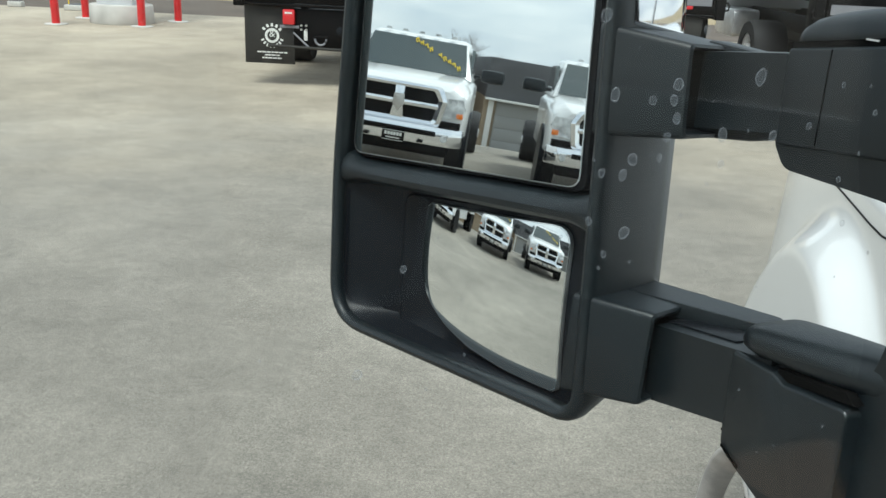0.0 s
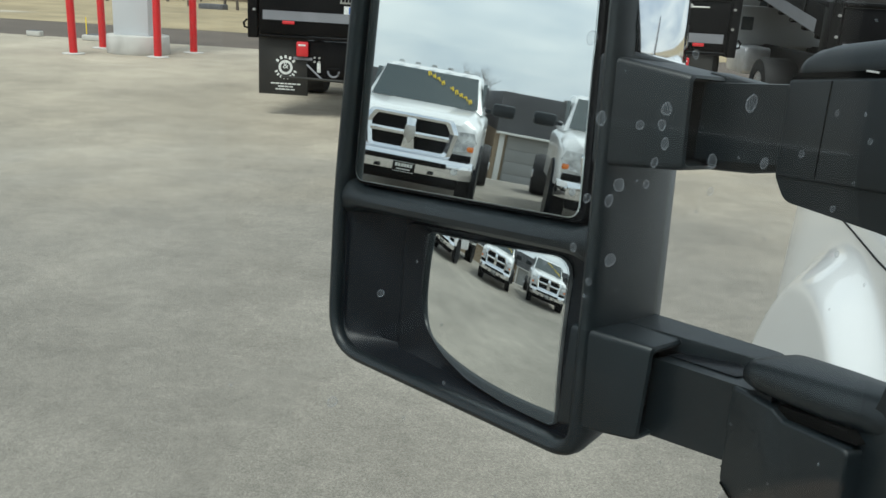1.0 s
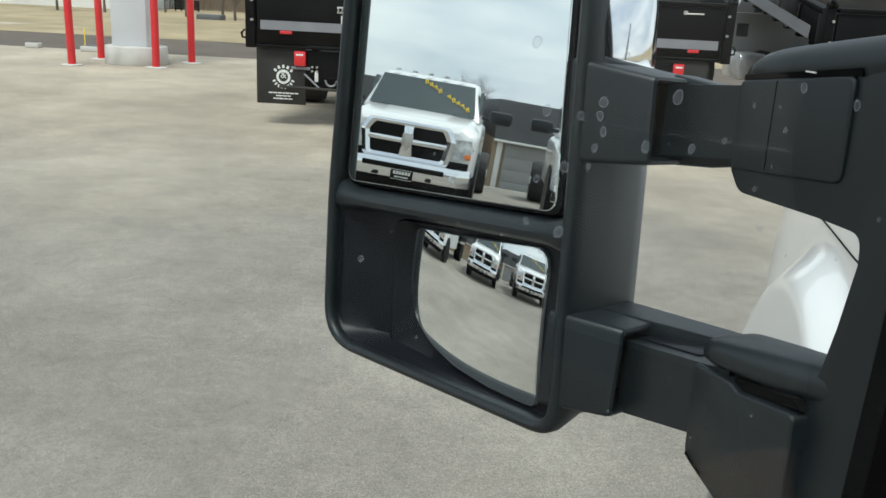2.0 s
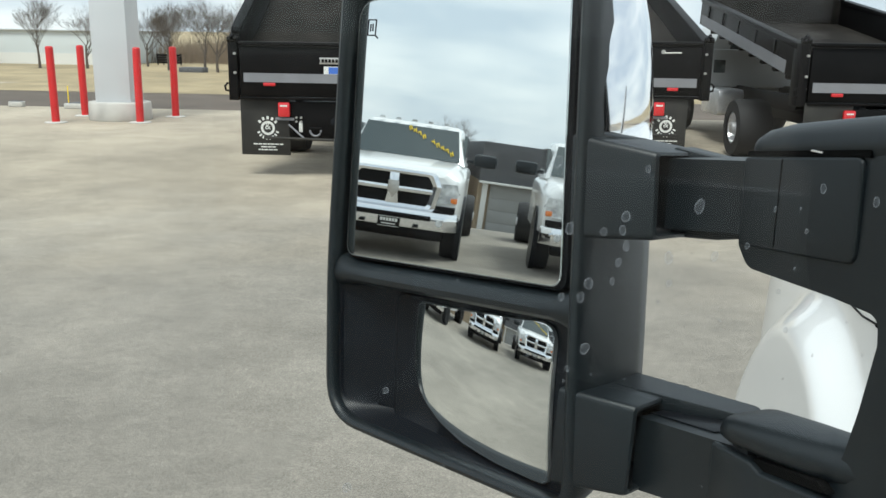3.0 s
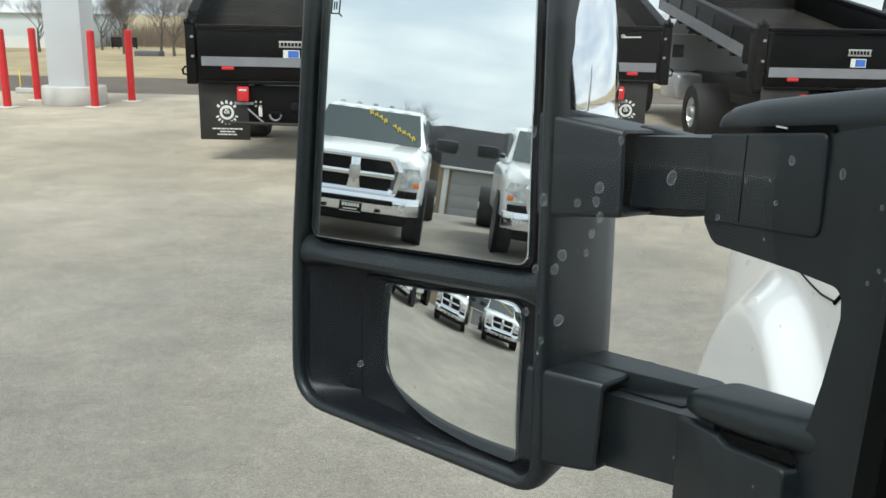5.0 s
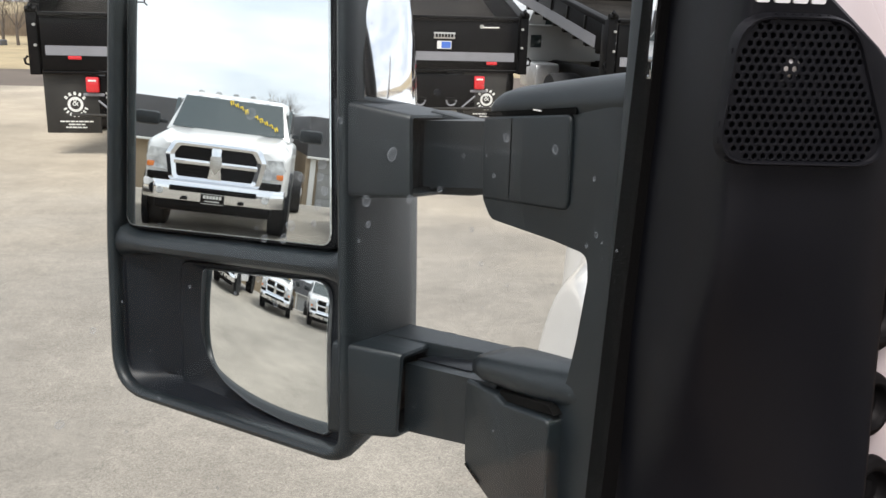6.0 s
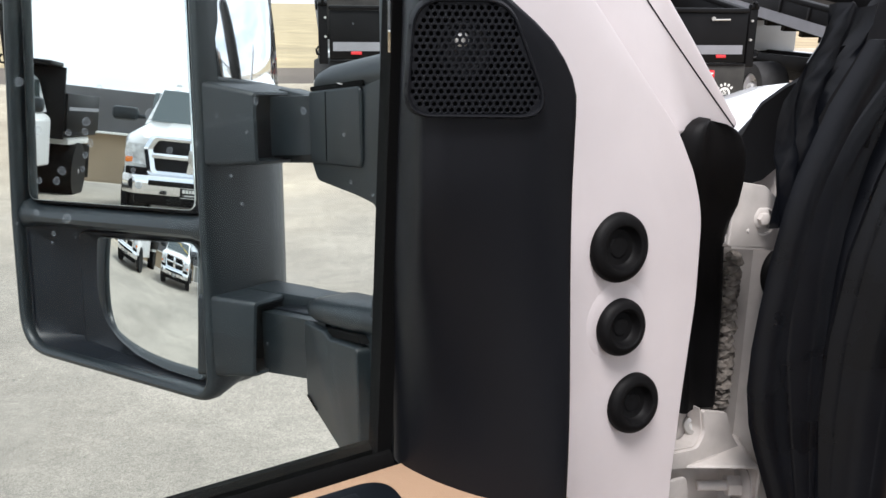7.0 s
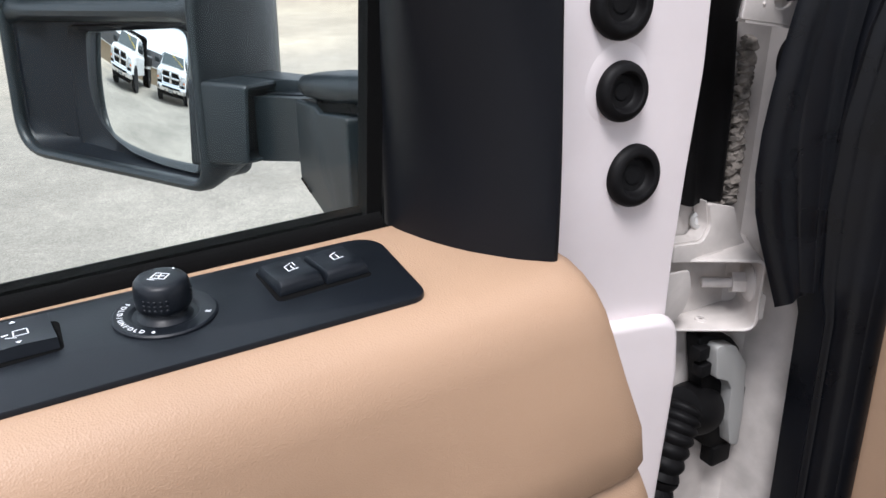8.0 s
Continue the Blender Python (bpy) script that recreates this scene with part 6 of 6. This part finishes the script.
part("pocket_wall", prism(rounded([(0.8195, 1.406), (0.8265, 1.378), (0.8175, 1.3655), (0.780, 1.3705), (0.780, 1.3690), (0.818, 1.3640), (0.828, 1.3780), (0.821, 1.4060)], [0, 0.016, 0.008, 0, 0, 0.010, 0.018, 0], 6), "y", 0.2830, 0.300), JAMB_DIRTY, bracket)
part("bracket_bolt", turned([(0.0105, 0.0), (0.0103, 0.004), (0.0088, 0.0056), (0.0050, 0.0060), (0.0044, 0.0040), (0.001, 0.0038)], 22, pose(0.8290, 0.2960, 1.3800, 74, 0, -48)), STEEL, bracket, "dull grey bolt head")
part("shim", box(0.812, 0.848, 0.2775, 0.2788, 1.3480, 1.3500, 0.0005), JAMB_DIRTY, bracket)

# upper hinge, square to the truck's body: a painted channel with a stud
HINGE = Matrix.Translation((0.868, 0.238, 0)) @ Matrix.Rotation(radians(-32.5), 4, "Z")
ch_out = rounded([(-0.150, 1.2680), (0.0, 1.2680), (0.0, 1.3490), (-0.150, 1.3490)], [0, 0.014, 0.010, 0], 6)
ch_in = rounded([(-0.150, 1.2715), (-0.0035, 1.2715), (-0.0035, 1.3455), (-0.150, 1.3455)], [0, 0.011, 0.007, 0], 6)
hinge_leaf = part("door_hinge", loft([[(a, 0.075, b) for a, b in ch_out], [(a, 0.001, b) for a, b in ch_out], [(a, 0.0, b) for a, b in [(p[0] * 0.5 + q[0] * 0.5, p[1] * 0.5 + q[1] * 0.5) for p, q in zip(ch_out, ch_in)]], [(a, 0.001, b) for a, b in ch_in], [(a, 0.075, b) for a, b in ch_in]], False), JAMB_DIRTY, door, "white painted door hinge channel", HINGE)
part("back_leaf", box(-0.150, -0.001, 0.062, 0.066, 1.270, 1.347), JAMB_DIRTY, hinge_leaf, "", HINGE)
part("door_leaf", prism(rounded([(0.700, 1.262), (0.780, 1.286), (0.798, 1.300), (0.803, 1.322), (0.798, 1.342), (0.700, 1.352)], [0, 0.02, 0.014, 0.02, 0.008, 0]), "y", 0.272, 0.277, 0.002), JAMB_DIRTY, hinge_leaf)
part("channel_ear", prism(rounded([(0.0, 1.278), (0.0065, 1.280), (0.0065, 1.306), (0.0, 1.312)], 0.002), "y", 0.006, 0.011, 0.001), JAMB_DIRTY, hinge_leaf, "", HINGE)
part("weep_lip", turned([(0.0062, 0.0), (0.0055, 0.0022), (0.0034, 0.0026), (0.0030, 0.0)], 18, HINGE @ pose(-0.052, 0.020, 1.2715)), JAMB_DIRTY, hinge_leaf)
SM = HINGE @ pose(-0.0035, 0.030, 1.310, 0, -90, 0)
part("stud", cyl(0.0055, 0, 0.050, 16, m=SM, w=0.001), JAMB_DIRTY, hinge_leaf, "white painted stud")
part("nut", merge(cyl(0.0115, 0.005, 0.020, 6, m=SM), turned([(0.020, 0.0), (0.020, 0.0015), (0.015, 0.005), (0.012, 0.006)], 24, SM)), JAMB_DIRTY, hinge_leaf, "painted hexagon nut")

# wiring connector and its corrugated boot
conn_out = rounded([(0.842, 1.248), (0.872, 1.239), (0.894, 1.209), (0.899, 1.172), (0.902, 1.142), (0.903, 1.098), (0.888, 1.106), (0.879, 1.140), (0.876, 1.183), (0.868, 1.196), (0.848, 1.206)], [0.006, 0.018, 0.02, 0.02, 0.02, 0.006, 0.006, 0.02, 0.01, 0.008, 0.008])
conn = part("wiring_connector", prism(conn_out, "y", 0.262, 0.277, 0.003, 3), DOOR_GREY, door, "grey wiring connector lever")
part("connector_frame", prism(rounded([(0.829, 1.257), (0.878, 1.242), (0.896, 1.222), (0.907, 1.188), (0.913, 1.147), (0.917, 1.095), (0.902, 1.085), (0.880, 1.094), (0.860, 1.106), (0.842, 1.20)], [0.006, 0.02, 0.02, 0.03, 0.03, 0.012, 0.01, 0.01, 0.01, 0.01]), "y", 0.276, 0.296, 0.003), RUBBER, conn, "black connector frame")
part("connector_foot", box(0.876, 0.906, 0.272, 0.292, 1.070, 1.096, 0.003), RUBBER, conn)
for z, a in ((1.238, 0.830), (1.216, 0.836)):
    part("latch", box(a - 0.006, a + 0.010, 0.268, 0.282, z - 0.008, z + 0.007, 0.002), RUBBER, conn)
part("latch", box(0.900, 0.909, 0.268, 0.279, 1.148, 1.172, 0.002), RUBBER, conn)
cuff = [(0.860 - 0.0085 * k, 0.288 - 0.002 * k, 1.150 + 0.004 * k) for k in range(6)]
part("boot_cuff", tube(cuff, [0.0290, 0.0300, 0.0298, 0.0285, 0.0262, 0.0235], 24), RUBBER, conn, "smooth rubber boot cuff")
bp_ = [(0.822 - 0.042 * t - 0.022 * t * t, 0.279 - 0.020 * t, 1.168 - 0.030 * t - 0.090 * t * t) for t in [k / 84 for k in range(85)]]
part("corrugated_boot", tube(bp_, [0.0205 - 0.003 * (k / 84) + 0.0036 * abs(math.sin(k * math.pi / 9.0)) for k in range(85)], 22), RUBBER, conn, "black corrugated rubber boot")

# weatherstrips round the opening
def seal_in(a, z):
    """The strip's outer lips end under the flap: below it only the bulb runs on."""
    return a * (1 - 0.52 * (1 - smooth01((z - 1.31) / 0.06))) if a < 0 else a


def on_seal(x, off=0.0):
    """Depth of the strip's front at a place along it."""
    return 0.228 - 0.64 * (x - 0.81) - off


flap_l = [(0.8445, 1.3180), (0.8435, 1.3220), (0.8340, 1.354), (0.8235, 1.389), (0.8170, 1.415), (0.8125, 1.451), (0.8125, 1.490), (0.8150, 1.527), (0.8195, 1.575), (0.8250, 1.620), (0.8310, 1.650), (0.848, 1.710), (0.870, 1.765)]
flap_r = [(0.8700, 1.3340), (0.8720, 1.3370), (0.8690, 1.360), (0.8660, 1.389), (0.8620, 1.415), (0.8560, 1.451), (0.8540, 1.490), (0.8560, 1.527), (0.8600, 1.575), (0.8650, 1.620), (0.8710, 1.650), (0.886, 1.710), (0.905, 1.765)]
rings = []
for (a0, z0), (a1, z1) in zip(flap_l, flap_r):
    w = a1 - a0
    rings.append([(a0 + w * t, on_seal(a0 + w * t) + d, z0 + (z1 - z0) * t ** 0.6) for t, d in ((0.0, 0.0), (0.03, -0.0026), (0.10, -0.0050), (0.20, -0.0072), (0.30, -0.0078), (0.40, -0.0066), (0.52, -0.0040), (0.64, -0.0022), (0.74, -0.0016), (0.79, -0.0030), (0.82, -0.0016), (0.90, 0.0), (1.0, 0.001))] + [(a1, on_seal(a1) + 0.012, z1), (a0 + 0.020, on_seal(a0 + 0.020) + 0.006, z0 + (z1 - z0) * 0.4)])
part("seal_flap", loft(rings), SEAL, door, "scuffed black rubber seal flap", sharp=60)
cross = [(-0.039, 0.030), (-0.041, 0.012), (-0.036, 0.002), (-0.031, 0.004), (-0.029, 0.010), (-0.026, 0.010), (-0.023, 0.003), (-0.018, 0.0015), (-0.0155, 0.006), (-0.0125, 0.006), (-0.0095, -0.0065), (0.002, -0.0115), (0.010, -0.0125), (0.0115, -0.0110), (0.013, -0.0122), (0.026, -0.010), (0.038, -0.002), (0.044, 0.014), (0.045, 0.04)]
spine = [(0.914, 0.72), (0.909, 1.09), (0.906, 1.20), (0.903, 1.30), (0.902, 1.34), (0.901, 1.42), (0.901, 1.50), (0.908, 1.58), (0.922, 1.65), (0.945, 1.72), (0.985, 1.79), (1.05, 1.87)]
part("opening_seal", loft([[(x + seal_in(a, z) * 0.842, on_seal(x) - seal_in(a, z) * 0.539 + b, z) for a, b in cross] for x, z in spine], False, False), SEAL, door, "thick black rubber opening seal", sharp=50)
sheet_l = [(0.860, 1.336), (0.849, 1.40), (0.838, 1.48), (0.8345, 1.565), (0.833, 1.604), (0.838, 1.640), (0.851, 1.668), (0.880, 1.724), (0.915, 1.790), (0.955, 1.86)]
sheet_r = [(0.874, 1.336), (0.870, 1.40), (0.866, 1.48), (0.867, 1.565), (0.870, 1.604), (0.875, 1.640), (0.880, 1.668), (0.896, 1.724), (0.930, 1.790), (0.985, 1.87)]
rings = []
for (a0, z0), (a1, z1) in zip(sheet_l, sheet_r):
    w = a1 - a0
    rings.append([(a0 + w * t, on_seal(a0 + w * t) + d, z0 + (z1 - z0) * t) for t, d in ((0.0, -0.0010), (0.03, -0.0034), (0.10, -0.0040), (0.30, -0.0050), (0.50, -0.0066), (0.62, -0.0058), (0.72, -0.0034), (0.84, -0.0050), (1.0, -0.0030))] + [(a1, on_seal(a1) + 0.004, z1), (a0 + 0.004, on_seal(a0 + 0.004) + 0.004, z0)])
web = part("seal_web", loft(rings), SEAL, door, "scuffed black rubber sheet over the seals", sharp=60)
for zc, xc in ((1.682, 0.8750), (1.630, 0.8410)):
    part("slit", prism(rounded([(xc - 0.0012, zc - 0.006), (xc + 0.0008, zc - 0.007), (xc + 0.0022, zc + 0.006), (xc + 0.0004, zc + 0.007)], 0.001), "y", on_seal(xc) - 0.0062, on_seal(xc) + 0.002), FOAM, web, "dark slit")
crumple = []
rnd = random.Random(8)
for k in range(13):
    z = 1.60 + 0.016 * k
    a = 0.8235 + 0.03 * smooth01((z - 1.70) / 0.10)
    crumple.append([(a + 0.004 * q + 0.0022 * math.sin(z * 150 + q) + rnd.uniform(-0.0008, 0.0008), on_seal(a + 0.004 * q) + 0.012 - 0.0045 * math.sin(q * 1.55 + z * 55) + rnd.uniform(-0.0010, 0.0010), z + 0.002 * math.sin(q)) for q in range(9)])
part("rubber_fold", loft(crumple, False, False), SEAL, door, "crumpled black rubber fold", sharp=70)
part("pillar_trim", loft([[(x + a, on_seal(x) + b, z) for a, b in ((0.036, 0.01), (0.039, -0.014), (0.047, -0.028), (0.068, -0.056), (0.13, -0.15), (0.22, -0.31))] for x, z in spine], False, False), TAN, door, "tan interior pillar trim", sharp=60)

# windscreen pillar foot, cowl and the cab behind
part("cowl_cover", loft([[(0.800, 0.262, 1.632), (0.86, 0.270, 1.634), (0.90, 0.284, 1.640), (1.00, 0.280, 1.650)], [(0.815, 0.275, 1.656), (0.87, 0.284, 1.668), (0.91, 0.296, 1.682), (1.00, 0.290, 1.705)], [(0.870, 0.296, 1.688), (0.888, 0.300, 1.699), (0.925, 0.302, 1.714), (1.02, 0.292, 1.748)], [(0.876, 0.301, 1.690), (0.893, 0.305, 1.701), (0.930, 0.307, 1.716), (1.03, 0.297, 1.752)]], False, False), COWL, door, "black cowl end cover")
part("windscreen_edge", loft([[(0.945, 0.352, 1.640), (0.99, 0.360, 1.660), (1.10, 0.360, 1.710), (1.40, 0.345, 1.84)], [(0.955, 0.372, 1.650), (1.00, 0.380, 1.676), (1.11, 0.378, 1.726), (1.41, 0.365, 1.856)]], False, False), SILVER_PAINT, door, "pale windscreen pillar edge")
part("cowl_seal", tube([(0.955, 0.376, 1.652), (1.005, 0.384, 1.679), (1.115, 0.382, 1.730), (1.415, 0.370, 1.861)], 0.005, 8), RUBBER, door, "black cowl seal")
part("windscreen_pillar", tube([(0.955, 0.285, 1.650), (1.01, 0.255, 1.745), (1.09, 0.215, 1.86), (1.18, 0.165, 1.98), (1.25, 0.13, 2.06)], [0.030, 0.045, 0.05, 0.05, 0.05], 14), COWL, door, "black windscreen pillar trim")
cab = part("cab_shell", box(0.06, 1.95, -1.75, 0.04, 0.55, 0.62, 0.01), INTERIOR, door, "dark cab floor", FRONT)
# roof and rear post are unseen, kept narrow so more sky reaches the trim
part("cab_roof", box(0.12, 1.81, -1.75, -0.15, 1.98, 2.06, 0.03), WHITE_PAINT, cab, "white roof", FRONT)
part("cab_back", box(0.02, 1.95, -1.82, -1.75, 0.55, 1.40, 0.01), WHITE_PAINT, cab, "white cab back wall", FRONT)
part("rear_window", box(0.10, 1.87, -1.80, -1.77, 1.405, 1.98), PANE, cab, "clear rear window", FRONT).visible_shadow = False
for y0_, y1_ in ((-1.80, -1.66), (-0.16, -0.05)):
    part("far_post", box(1.90, 1.98, y0_, y1_, 1.365, 1.98, 0.01), WHITE_PAINT, cab, "white far window post", FRONT)
part("windscreen", loft([[(0.42, 0.30, 1.60), (1.80, 0.30, 1.60)], [(0.42, -0.15, 2.0), (1.85, -0.15, 2.0)], [(0.42, -0.16, 1.99), (1.85, -0.16, 1.99)], [(0.42, 0.29, 1.59), (1.80, 0.29, 1.59)]], False, False), PANE, cab, "clear windscreen", FRONT).visible_shadow = False
part("far_fender", loft([[(1.86 - fender_point(y, z)[0], y, z) for z in zs] for y in ys[::6]], False, False), WHITE_PAINT, cab, "white far fender", FRONT, 70)
part("front_fascia", box(0.22, 1.66, 1.74, 1.86, 0.55, 1.46, 0.05), WHITE_PAINT, cab, "white front end", FRONT)
part("grille", box(0.42, 1.46, 1.85, 1.88, 0.90, 1.32, 0.02), BODY_BLACK, cab, "black front grille", FRONT)
part("far_side", box(1.92, 1.99, -1.82, 0.2, 0.55, 1.36, 0.01), WHITE_PAINT, cab, "", FRONT)
part("rear_pillar", box(0.02, 0.14, -1.30, -1.16, 0.55, 2.0, 0.02), WHITE_PAINT, cab, "white rear door post", FRONT)
part("dash_wall", box(0.22, 1.95, 0.02, 0.10, 0.55, 1.30, 0.02), INTERIOR, cab, "", FRONT)
part("seat_base", box(0.35, 0.85, -1.30, -0.75, 0.62, 1.05, 0.08), TAN, cab, "tan seat", FRONT)
part("seat_back", box(0.35, 0.85, -1.50, -1.32, 1.0, 1.75, 0.07), TAN, cab, "tan seat back", FRONT)
